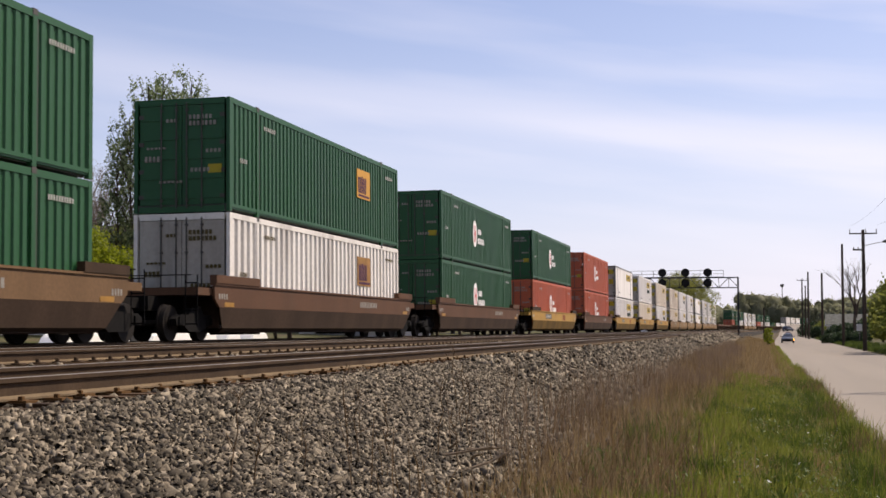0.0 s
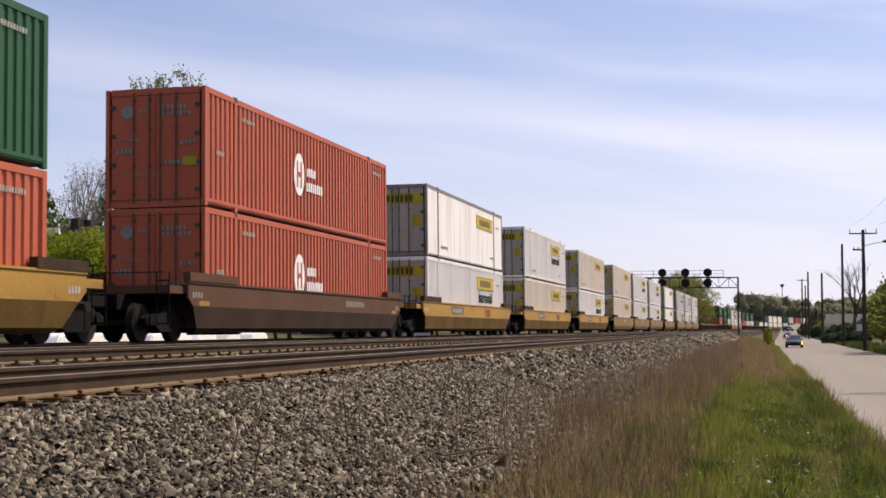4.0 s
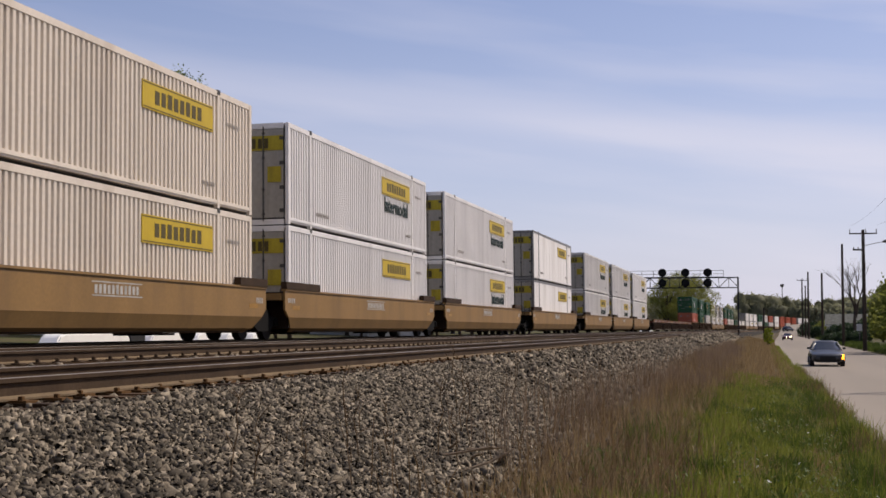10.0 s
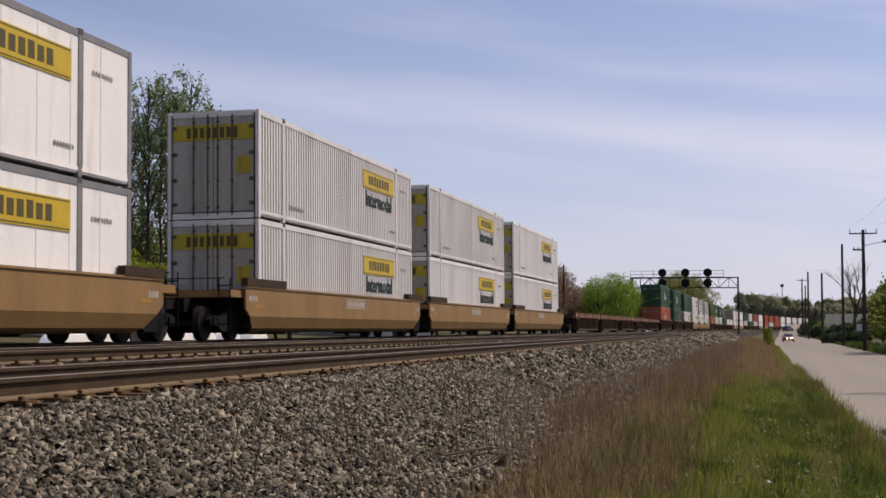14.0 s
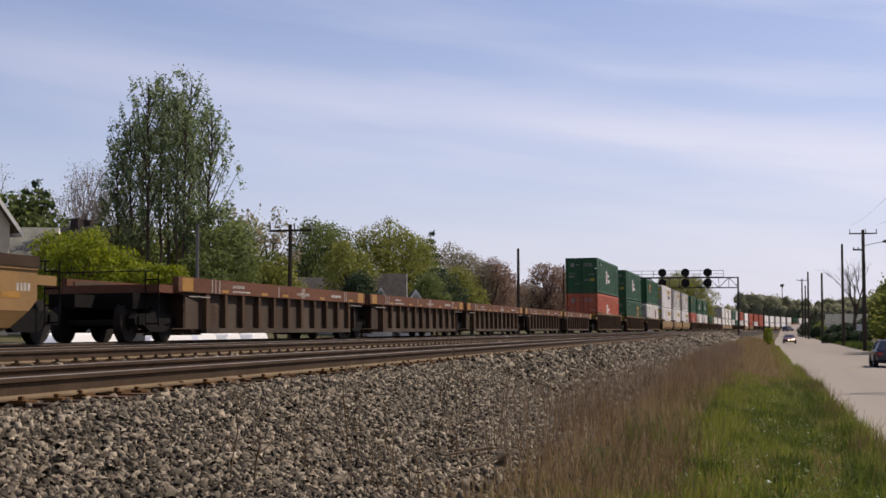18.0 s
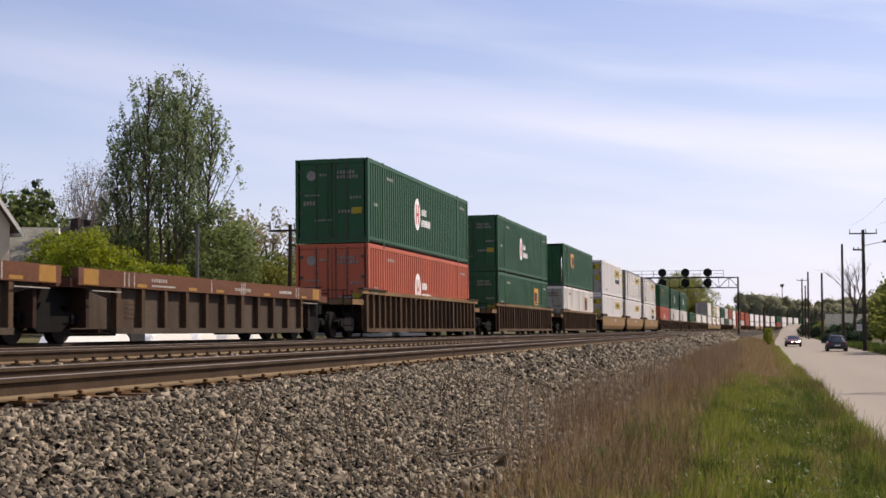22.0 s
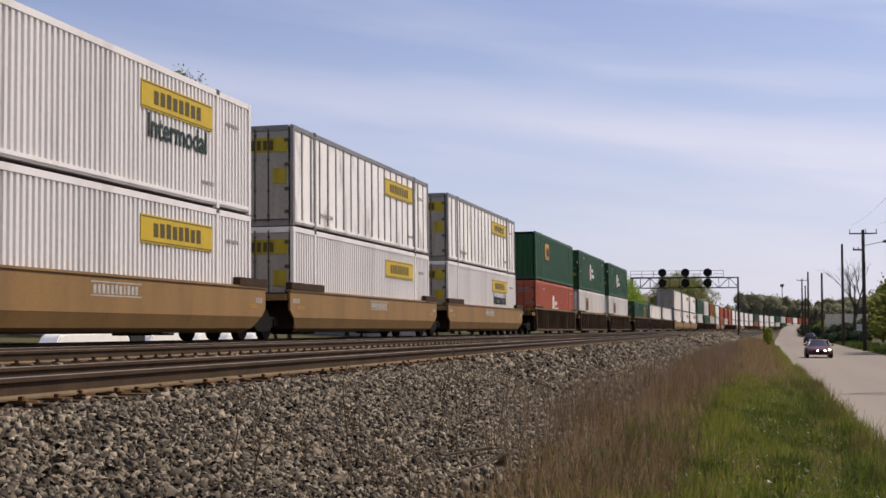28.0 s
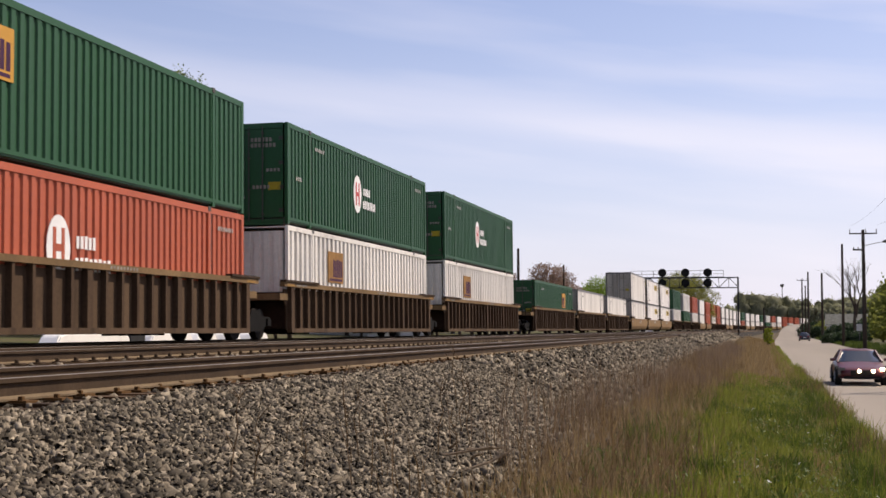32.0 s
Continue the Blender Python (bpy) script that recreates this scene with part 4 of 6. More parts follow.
# ---------------------------------------------------------------- the train
P_BOX = {
    "G": container("shipping_container", M_GREEN, "wave", "green corrugated steel container with a white round emblem", "round"),
    "E": container("shipping_container", M_GREEN, "wave", "green corrugated steel container with an orange square emblem", "square"),
    "R": container("shipping_container_red", M_RED, "wave", "orange-red corrugated steel container with a white round emblem", "round"),
    "W": container("shipping_container", M_SILVER, "wave", "silver-white corrugated container with a yellow sign and dark lettering", "yellow word"),
    "w": container("shipping_container", M_SILVER, "wave", "silver-white corrugated container with a yellow sign", "yellow"),
    "cw": container("shipping_container", M_CREAMBOX, "wave", "cream-tinted silver corrugated container with a yellow sign", "yellow"),
    "aW": container("shipping_container", M_ASHBOX, "wave", "ash-grey silver corrugated container with a yellow sign and dark lettering", "yellow word"),
    "S": container("shipping_container", M_WHITE, "plate", "white smooth-sided container with a yellow sign", "yellow"),
    "P": container("shipping_container", M_GRIMY, "post", "grimy streaked white container with grey upright posts and a yellow sign", "yellow"),
    "D": container("shipping_container", M_GREY, "wave", "dirty white corrugated container with a worn orange emblem", "patch"),
    "N": container("shipping_container", M_GREY, "plate", "plain grey-white smooth container", "plain"),
}
P_BOX["R"].name = "shipping_container"
# boxes that only pass far off carry fewer fittings
for _k, _skin, _st, _lab in (("G", M_GREEN, "wave", "dark green corrugated steel container"), ("R", M_RED, "wave", "faded orange-red corrugated steel container"), ("D", M_GREY, "wave", "dirty white corrugated steel container"),
                             ("N", M_GREY, "plate", "plain grey-white smooth container"), ("S", M_WHITE, "plate", "white smooth-sided steel container")):
    P_BOX["far " + _k] = container("shipping_container", _skin, _st, _lab, "", False)
P_CAR = {}


def car_kind(skin, style, front, rear, fine=True):
    key = (skin, style, front, rear, fine)
    if key not in P_CAR:
        m, what = {"Y": (M_YELLOW, "yellow"), "B": (M_BROWN, "brown"), "M": (M_MAROON, "maroon"), "T": (M_TANCAR, "dusty tan"), "U": (M_RUST, "rust-brown"), "V": (M_RUST, "rust-brown")}[skin]
        kind = {"smooth": "smooth-sided", "ribbed": "ribbed", "empty": "empty ribbed"}[style]
        P_CAR[key] = well_car("well_car", M_SHEET if style == "empty" else m, style, front, rear, f"{what} {kind} steel well car on the far track", M_RUSTRED if style == "empty" else (M_TAN if style == "ribbed" else None), 6.1 if style == "empty" else CL / 2, fine)
    return P_CAR[key]


# front end of each load along the line at the start, upper and lower box, car skin and style, joints before and behind
SINGLE = ("end", "end")
A1, A2, A3 = ("end", "shared"), ("rest", "shared"), ("rest", "end")
UNITS = [
    (-15.2, "G", "G", "T", "smooth", SINGLE), (8.0, "G", "G", "T", "smooth", SINGLE), (31.3, "E", "D", "M", "smooth", SINGLE), (54.5, "G", "G", "M", "smooth", SINGLE),
    (77.7, "G", "R", "Y", "smooth", SINGLE), (101.2, "R", "R", "M", "smooth", SINGLE), (123.4, "S", "W", "Y", "smooth", SINGLE),
    (146.5, "W", "cw", "Y", "smooth", SINGLE), (169.7, "cw", "W", "Y", "smooth", SINGLE),
    (192.9, "cw", "cw", "B", "smooth", A1), (211.9, "W", "w", "B", "smooth", A2), (231.4, "W", "W", "B", "smooth", A3),
    (254.3, "S", "S", "B", "smooth", SINGLE),
    (277.9, "aW", "aW", "B", "smooth", A1), (297.0, "aW", "W", "B", "smooth", A2), (316.1, "W", "W", "B", "smooth", A3),
    (338.9, "", "", "U", "empty", A1), (354.2, "", "", "U", "empty", A2), (369.5, "", "", "U", "empty", A2), (384.8, "", "", "U", "empty", A2), (400.1, "", "", "U", "empty", A3),
    (421.1, "G", "R", "U", "ribbed", SINGLE), (444.5, "G", "E", "U", "ribbed", SINGLE), (467.8, "-E", "D", "U", "ribbed", SINGLE),
    (490.5, "W", "w", "B", "smooth", A1), (509.95, "P", "w", "B", "smooth", A2), (529.6, "P", "W", "B", "smooth", A3),
    (552.7, "-E", "R", "U", "ribbed", A1), (572.2, "G", "-D", "U", "ribbed", A2), (591.7, "G", "-D", "U", "ribbed", A3),
    (615.0, "", "E", "U", "ribbed", A1), (634.0, "", "N", "U", "ribbed", A2), (653.0, "", "N", "U", "ribbed", A3),
    (674.5, "N", "N", "B", "smooth", A1), (693.5, "S", "S", "B", "smooth", A2), (712.5, "S", "S", "B", "smooth", A3),
]
_rest = ["GD", "DG", "RD", "SN", "RR", "RD", "RR", "SS", "SN", "NS", "SS", "NN", "GR", "SS", "NN", "SN"]
_s = 735.5
for _i in range(27):
    _up, _lo = _rest[_i % 16]
    UNITS.append((_s, "far " + _up, "far " + _lo, "U" if _i % 5 < 3 else "B", "ribbed" if _i % 5 < 3 else "smooth", SINGLE))
    _s += 23.2
TRAIN = []
_used = set()


def place(proto, store):
    if id(proto) not in _used:
        _used.add(id(proto))
        ob = proto
    else:
        ob = copy_thing(proto, Matrix())
    TRAIN.append((ob,) + store)


for _s, _up, _lo, _skin, _style, _j in UNITS:
    _mid = _s + CL / 2
    place(car_kind(_skin, _style, *_j, not _up.startswith("far")), (_mid, 0.0, 0))
    for _b, _z in ((_lo, 0.31), (_up, 0.31 + CH + 0.03)):
        if _b:
            place(P_BOX[_b.lstrip("-")], (_mid, _z, 180 if _b.startswith("-") else 0))


def train_pose(s, up, turned, t):
    y = s - run(t)
    return pose(TRAIN_X + far_bend(y), y, RAIL_Z, 0, -0.59, heading(y)) @ pose(0, 0, up, 0, 0, turned)


# ---------------------------------------------------------------- plants
def ground_z(x, y):
    xs, zs = zip(*profile(y))
    return float(np.interp(x, xs, zs))


waiting.matrix_basis = pose(10.6, 418.0, ground_z(10.6, 418.0) + 0.014, 0, 0, 150)


def leaf_cloud(name, blobs, count, size, material, seed, hollow=0.45, up=0.25):
    """Many small leaf clumps spread through ellipsoids (x, y, z, rx, ry, rz)."""
    rg = np.random.default_rng(seed)
    blobs = np.array(blobs, dtype=float)
    wgt = (blobs[:, 3] * blobs[:, 4] * blobs[:, 5]) ** 0.7
    pick = rg.choice(len(blobs), count, p=wgt / wgt.sum())
    d = rg.normal(size=(count, 3))
    d /= np.linalg.norm(d, axis=1, keepdims=True)
    r = rg.uniform(hollow, 1.0, (count, 1)) ** 0.6
    r *= 1 + 0.16 * rg.normal(size=(count, 1))
    c = blobs[pick, :3] + d * r * blobs[pick, 3:]
    n = d + 0.9 * rg.normal(size=(count, 3)) + np.array([0, 0, up])
    n /= np.linalg.norm(n, axis=1, keepdims=True)
    u = np.cross(n, rg.normal(size=(count, 3)))
    u /= np.linalg.norm(u, axis=1, keepdims=True)
    w = np.cross(n, u)
    s = size * rg.uniform(0.55, 1.35, (count, 1))
    a = rg.uniform(0.45, 0.85, (count, 1))
    v = np.stack([c - u * s, c - w * s * a + n * s * 0.2, c + u * s, c + w * s * a + n * s * 0.2], 1).reshape(-1, 3)
    f = np.arange(count * 4).reshape(-1, 4)
    return raw_mesh(name, v, f, material)


def limb(bm, p, q, r0, r1, rr, steps=3, n=6, wob=0.05):
    p, q = Vector(p), Vector(q)
    a = p
    for i in range(steps):
        b = p.lerp(q, (i + 1) / steps)
        if i < steps - 1:
            b += Vector((rr.uniform(-1, 1), rr.uniform(-1, 1), rr.uniform(-0.3, 0.3))) * (q - p).length * wob
        tube(bm, a, b, r0 + (r1 - r0) * i / steps, r0 + (r1 - r0) * (i + 1) / steps, n)
        a = b


M_BARK = mat("bark", (0.085, 0.065, 0.05), 0.95, var=0.4, scale=2, fine=25, bump=0.6, streak=(1, 1, 0.2))
M_BARKPALE = mat("bark_pale", (0.22, 0.19, 0.165), 0.95, var=0.3, scale=2, fine=25, bump=0.4, streak=(1, 1, 0.2))
L_POPLAR = leafy("leaves_poplar", (0.072, 0.11, 0.045), (0.27, 0.32, 0.165), 0.58)
L_YELLOW = leafy("leaves_yellow_green", (0.11, 0.145, 0.009), (0.26, 0.29, 0.018), 0.5)
L_GREEN = leafy("leaves_green", (0.085, 0.12, 0.032), (0.18, 0.215, 0.07), 0.5)
L_OLIVE = leafy("leaves_olive", (0.14, 0.155, 0.028), (0.26, 0.262, 0.065), 0.5)
L_BRIGHT = leafy("leaves_bright", (0.13, 0.22, 0.02), (0.21, 0.3, 0.035), 0.5)
# Far leaves: the haze of distance is put into this pale colour.
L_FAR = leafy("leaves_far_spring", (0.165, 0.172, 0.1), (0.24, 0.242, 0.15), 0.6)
L_DARK = leafy("leaves_dark", (0.022, 0.045, 0.02), (0.05, 0.075, 0.035))
L_ROADSIDE = leafy("leaves_roadside", (0.12, 0.15, 0.028), (0.25, 0.26, 0.06), 0.5)
L_BROWN = leafy("leaves_brown", (0.16, 0.1, 0.075), (0.25, 0.165, 0.12), 0.5)
L_BUD = leafy("grey_buds", (0.15, 0.125, 0.105), (0.22, 0.19, 0.16), 0.4)
L_GREYISH = leafy("leaves_budding", (0.2, 0.18, 0.12), (0.29, 0.26, 0.185), 0.5)


def tree(label, x, y, height, width, leaves, count, size, seed, low=0.25, bark=None, lobes=9, kind="tree", name="tree", puff=1.0):
    """A round-crowned tree: tapered trunk, limbs to each lobe, and a crown of leaf clumps."""
    rr = random.Random(seed)
    t = tagged(new(name), label, kind)
    z = ground_z(x, y) - 0.1
    t.location = (x, y, z)
    bm = bmesh.new()
    limb(bm, (0, 0, 0), (rr.uniform(-0.3, 0.3), rr.uniform(-0.3, 0.3), height * 0.62), height * 0.022, height * 0.010, rr, 4, 8)
    blobs = []
    for i in range(lobes):
        an, f = i * 2.4 + rr.uniform(-0.4, 0.4), (i + 0.5) / lobes
        h = height * (low + (1 - low) * (0.16 + 0.68 * f))
        reach = width * 0.5 * (0.62 * math.sin(math.pi * min(0.97, 0.22 + 0.72 * f)) + 0.05)
        rad = width * rr.uniform(0.17, 0.26) * puff
        c = (math.cos(an) * reach, math.sin(an) * reach, h)
        blobs.append((*c, rad, rad, rad * rr.uniform(0.75, 1.0) * (puff ** 0.5)))
        limb(bm, (0, 0, height * (low * 0.8 + 0.35 * f * (1 - low))), c, height * 0.009, height * 0.003, rr, 3, 5)
    part("trunk", bm, bark or M_BARK, t)
    part("crown", leaf_cloud("crown", blobs, count, size, leaves, seed), None, t)
    return t


def twig_tree(label, x, y, height, width, seed, bark, leaves=None, count=0, size=0.2, name="tree"):
    """A tree still nearly bare: forking limbs and fine twigs, with a few buds."""
    rr = random.Random(seed)
    t = tagged(new(name), label, "tree")
    t.location = (x, y, ground_z(x, y) - 0.1)
    bm, tips = bmesh.new(), []

    def fork(p, d, ln, r, depth):
        q = p + d * ln
        limb(bm, p, q, r, r * 0.6, rr, 2, 5 if depth < 2 else 4)
        if depth == 4:
            tips.append(q)
            return
        for _ in range(3 if depth else 4):
            dd = (d + Vector((rr.uniform(-1, 1), rr.uniform(-1, 1), rr.uniform(-0.2, 0.5))) * 0.62 * (width / height + 0.35)).normalized()
            fork(p.lerp(q, rr.uniform(0.55, 1.0)), dd, ln * rr.uniform(0.55, 0.8), r * 0.5, depth + 1)
    fork(Vector((0, 0, 0)), Vector((0, 0, 1)), height * 0.36, height * 0.018, 0)
    part("trunk", bm, bark, t)
    if leaves:
        b = [(q.x, q.y, q.z, 0.6, 0.6, 0.5) for q in tips]
        part("crown", leaf_cloud("crown", b, count, size, leaves, seed, 0.0), None, t)
    return t


def conifer(label, x, y, height, width, seed):
    rr = random.Random(seed)
    t = tagged(new("conifer"), label, "tree")
    t.location = (x, y, ground_z(x, y) - 0.1)
    bm = bmesh.new()
    limb(bm, (0, 0, 0), (0, 0, height), height * 0.018, 0.02, rr, 3, 6)
    blobs = []
    for i in range(13):
        f = i / 12.5
        for k in range(5):
            an, rch = rr.uniform(0, 6.28), width * 0.42 * (1.03 - f) * rr.uniform(0.5, 1.1)
            c = (math.cos(an) * rch, math.sin(an) * rch, height * (0.12 + 0.885 * f))
            blobs.append((*c, width * 0.2 * (1.1 - f), width * 0.2 * (1.1 - f), height * 0.03))
            tube(bm, (0, 0, c[2] + 0.1), c, 0.03, 0.01, 4)
    part("trunk", bm, M_BARK, t)
    part("crown", leaf_cloud("crown", blobs, 4200, 0.15, L_DARK, seed, 0.0), None, t)
    return t


def poplar(x, y, height, width, seed, lean):
    """One tall slender stem of the clump: leaves stand on short twigs with sky between."""
    rr = random.Random(seed)
    t = tagged(new("poplar_tree"), "tall slender poplar with small fresh green leaves", "tree", "clump of poplars")
    t.location = (x, y, ground_z(x, y) - 0.1)
    bm, blobs = bmesh.new(), []
    top = Vector((lean, rr.uniform(-0.5, 0.5), height))
    limb(bm, (0, 0, 0), top, 0.11, 0.025, rr, 6, 7, 0.008)
    for i in range(30):
        f = 0.36 + 0.59 * i / 30
        an = i * 2.4
        rch = width * (0.30 + 0.75 * math.sin(math.pi * min(1, f * 0.98 + 0.02)) ** 0.7) * rr.uniform(0.35, 1.0) * (0.75 if f < 0.4 else 1)
        b = top * f
        c = b + Vector((math.cos(an) * rch, math.sin(an) * rch, rch * 1.7 + 0.3))
        limb(bm, b, c, 0.04, 0.012, rr, 2, 4)
        k = rr.uniform(0.34, 0.58)
        blobs.append((*c, k * 0.5, k * 0.5, k * 1.35))
        blobs.append((*b.lerp(c, 0.6), k * 0.45, k * 0.45, k * 1.1))
        d = c + Vector((rr.uniform(-0.5, 0.5), rr.uniform(-0.5, 0.5), rr.uniform(-0.9, -0.1)))
        blobs.append((*d, k * 0.5, k * 0.5, k * 0.9))
    part("trunk", bm, M_BARK, t)
    part("crown", leaf_cloud("crown", blobs, 2800, 0.078, L_POPLAR, seed, 0.1), None, t)
    return t


for i, (px_, py_, hh, ww, ln) in enumerate(((-34.1, 70.0, 12.6, 1.5, -0.4), (-32.5, 68.3, 14.1, 1.4, 0.0), (-33.1, 71.2, 15.2, 1.5, 0.0), (-31.4, 69.6, 14.0, 1.4, 0.2), (-31.5, 71.6, 14.9, 1.5, 0.1), (-29.8, 70.0, 12.6, 1.6, 0.4), (-35.4, 70.7, 10.6, 1.4, -0.4), (-35.5, 73.8, 13.4, 1.2, 0.1), (-33.5, 73.2, 14.6, 1.2, -0.1), (-30.2, 67.8, 13.2, 1.1, 0.3), (-32.2, 74.5, 13.8, 1.2, 0.2))):
    poplar(px_, py_, hh, ww, 40 + i, ln)
twig_tree("slim budding tree with few leaves", -28.5, 69.2, 9.5, 4.5, 3, M_BARK, L_POPLAR, 900, 0.13)

# yellow-green maples in flower before the houses
for i, (px_, py_, hh, ww) in enumerate(((-29.2, 52.7, 5.5, 4.2), (-27.2, 51.1, 5.5, 4.4), (-26.4, 52.3, 4.6, 4.2), (-24.3, 50.7, 3.9, 3.4), (-23.3, 51.0, 3.9, 3.2))):
    tree("low yellow-green flowering maple", px_, py_, hh, ww, L_YELLOW, 6500, 0.07, 60 + i, 0.15, lobes=30, puff=0.62)
for i, (px_, py_, hh, ww) in enumerate(((-27.7, 67.4, 7.2, 4.6), (-31.2, 78.8, 8.2, 4.8), (-29.1, 77.3, 5.8, 4.2), (-27.6, 75.6, 5.5, 4.0), (-27.6, 65.4, 5.2, 3.6))):
    tree("spring green tree beside the railway", px_, py_, hh, ww, L_OLIVE if i % 2 else L_GREEN, 5200, 0.09, 80 + i, 0.12)
for i, (px_, py_, hh) in enumerate(((-29.3, 75.2, 8.2), (-29.7, 79.2, 8.6), (-32.2, 80.7, 8.0))):
    twig_tree("bare-branched tree with a few buds", px_, py_, hh, 4.2, 90 + i, M_BARK, L_GREYISH, 500, 0.12)
for i, (px_, py_, hh) in enumerate(((-46.3, 86.7, 13.6), (-44.6, 84.3, 13.2), (-43.0, 85.0, 12.4), (-51.9, 85.4, 12.5))):
    twig_tree("bare grey tree behind the houses", px_, py_, hh, 5.0, 95 + i, M_BARKPALE, L_BUD, 2200, 0.05)
conifer("dark green conifer behind the houses", -46.9, 81.5, 10.3, 10.5, 5)
tree("dense green tree behind the houses", -47.9, 81.2, 10.2, 6.5, L_GREEN, 2200, 0.22, 101, 0.2)
tree("dense green tree behind the houses", -45.8, 81.6, 8.4, 6.0, L_GREEN, 4200, 0.14, 102, 0.2)
tree("dense green tree behind the houses", -49.0, 79.5, 8.6, 5.0, L_GREEN, 3200, 0.14, 103, 0.2)
for i, (px_, py_, hh) in enumerate(((-39.4, 76.0, 7.4), (-37.4, 76.6, 7.6), (-35.8, 75.4, 7.4), (-34.4, 77.4, 7.6), (-33.0, 76.8, 7.2), (-31.2, 76.2, 7.0))):
    tree("thick olive brush behind the poplars", px_, py_, hh, 4.8, L_OLIVE if i % 2 else L_GREEN, 4200, 0.12, 110 + i, 0.02, lobes=18)

# the wood beyond the empty cars' skyline
WOOD = [
    (-38.2, 114.1, 10.6, 5.6, L_GREEN, "full-leaved green tree"), (-37.1, 116.4, 10.4, 5.4, L_GREEN, "full-leaved green tree"), (-41.5, 121.5, 8.2, 5.0, L_GREEN, "full-leaved green tree"),
    (-32.3, 105.2, 8.0, 4.8, L_OLIVE, "round yellow-olive tree"), (-34.4, 119.1, 9.9, 5.6, L_OLIVE, "round yellow-olive tree"), (-33.1, 121.4, 10.8, 6.6, L_OLIVE, "round yellow-olive tree"),
    (-32.0, 123.8, 10.2, 6.0, L_OLIVE, "round yellow-olive tree"), (-33.6, 135.7, 10.2, 5.5, L_GREEN, "full-leaved green tree"), (-26.9, 114.7, 6.0, 5.0, L_DARK, "dark green tree"),
    (-32.6, 146.1, 9.8, 6.5, L_GREYISH, "pale budding tree"), (-30.5, 146.6, 9.2, 6.0, L_GREYISH, "pale budding tree"), (-27.5, 126.8, 6.6, 5.0, L_OLIVE, "round yellow-olive tree"),
    (-28.3, 147.1, 8.6, 5.2, L_BROWN, "copper-brown tree"), (-28.9, 157.2, 8.2, 5.0, L_BROWN, "copper-brown tree"), (-24.7, 163.3, 9.0, 5.8, L_BROWN, "copper-brown tree"), (-23.4, 166.7, 8.6, 5.0, L_BROWN, "copper-brown tree"),
    (-27.5, 167.8, 6.6, 5.0, L_GREYISH, "pale budding tree"), (-22.8, 174.0, 6.6, 5.0, L_BROWN, "copper-brown tree"),
    (-18.8, 169.8, 7.4, 5.6, L_BRIGHT, "bright green tree"), (-17.0, 172.3, 8.0, 6.0, L_BRIGHT, "bright green tree"), (-15.9, 176.6, 7.0, 4.6, L_BRIGHT, "bright green tree"), (-20.9, 175.5, 6.6, 4.0, L_BRIGHT, "bright green tree"),
    (-18.4, 303.1, 13.0, 8.5, L_OLIVE, "round yellow-olive tree"), (-15.6, 308.9, 14.2, 10.0, L_OLIVE, "round yellow-olive tree"), (-12.4, 314.7, 12.8, 9.0, L_OLIVE, "round yellow-olive tree"),
    (-29.5, 99.7, 5.0, 3.6, L_DARK, "dark green tree"), (-26.2, 108.7, 5.4, 3.8, L_GREEN, "full-leaved green tree"),
]
for i, (px_, py_, hh, ww, lv, what) in enumerate(WOOD):
    tree(what + " beyond the railway", px_, py_, hh * 1.08, ww * 1.1, lv, 7500 if py_ < 250 else 15000, 0.005 * hh + 0.055, 200 + i, 0.12, lobes=16, puff=0.9)
conifer("dark green conifer in the wood", -31.4, 131.1, 10.6, 6.6, 6)

# right of the road
for i, (px_, py_, hh, ww, lv) in enumerate(((12.1, 123.7, 6.0, 4.0, L_ROADSIDE), (12.8, 117.7, 8.4, 6.0, L_ROADSIDE), (15.0, 157.1, 8.4, 4.0, L_ROADSIDE), (15.0, 146.9, 8.4, 5.0, L_ROADSIDE), (18.6, 241.9, 3.4, 4.5, L_DARK), (16.4, 249.6, 2.8, 4.5, L_DARK), (14.2, 254.2, 2.4, 4.0, L_DARK), (16.6, 183.1, 6.0, 4.0, L_ROADSIDE))):
    tree("leafy tree beside the road", px_, py_, hh, ww, lv, 2300, 0.2, 300 + i, 0.05)
twig_tree("bare crooked tree beside the road", 14.0, 192.8, 15.0, 7.0, 31, M_BARK)
for i, (px_, py_) in enumerate(((11.1, 203.3), (12.3, 197.5), (13.4, 191.6), (14.4, 185.7))):
    tree("low dark clipped hedge bush at the roadside", px_, py_, 1.6, 2.7, L_DARK, 1500, 0.12, 320 + i, 0.05, kind="bush", name="hedge_bush")
for i, (px_, py_, hh) in enumerate(((1.7, 154.1, 2.5), (2.2, 171.6, 2.6), (2.0, 195.1, 2.6))):
    tree("low yellow-green roadside bush", px_, py_, hh, 0.95, L_YELLOW, 700, 0.075, 330 + i, 0.05, kind="bush", name="roadside_bush")

for i, (px_, py_, hh, ww) in enumerate(((14.2, 338.0, 4.2, 4.5), (15.6, 322.0, 3.6, 4.0), (13.6, 305.0, 2.6, 3.4), (17.2, 330.0, 4.6, 5.0), (13.0, 352.0, 3.8, 4.2))):
    tree("low leafy bush at the bend of the road", px_, py_, hh, ww, L_ROADSIDE if i % 2 else L_DARK, 1800, 0.16, 340 + i, 0.05, kind="bush", name="roadside_bush")

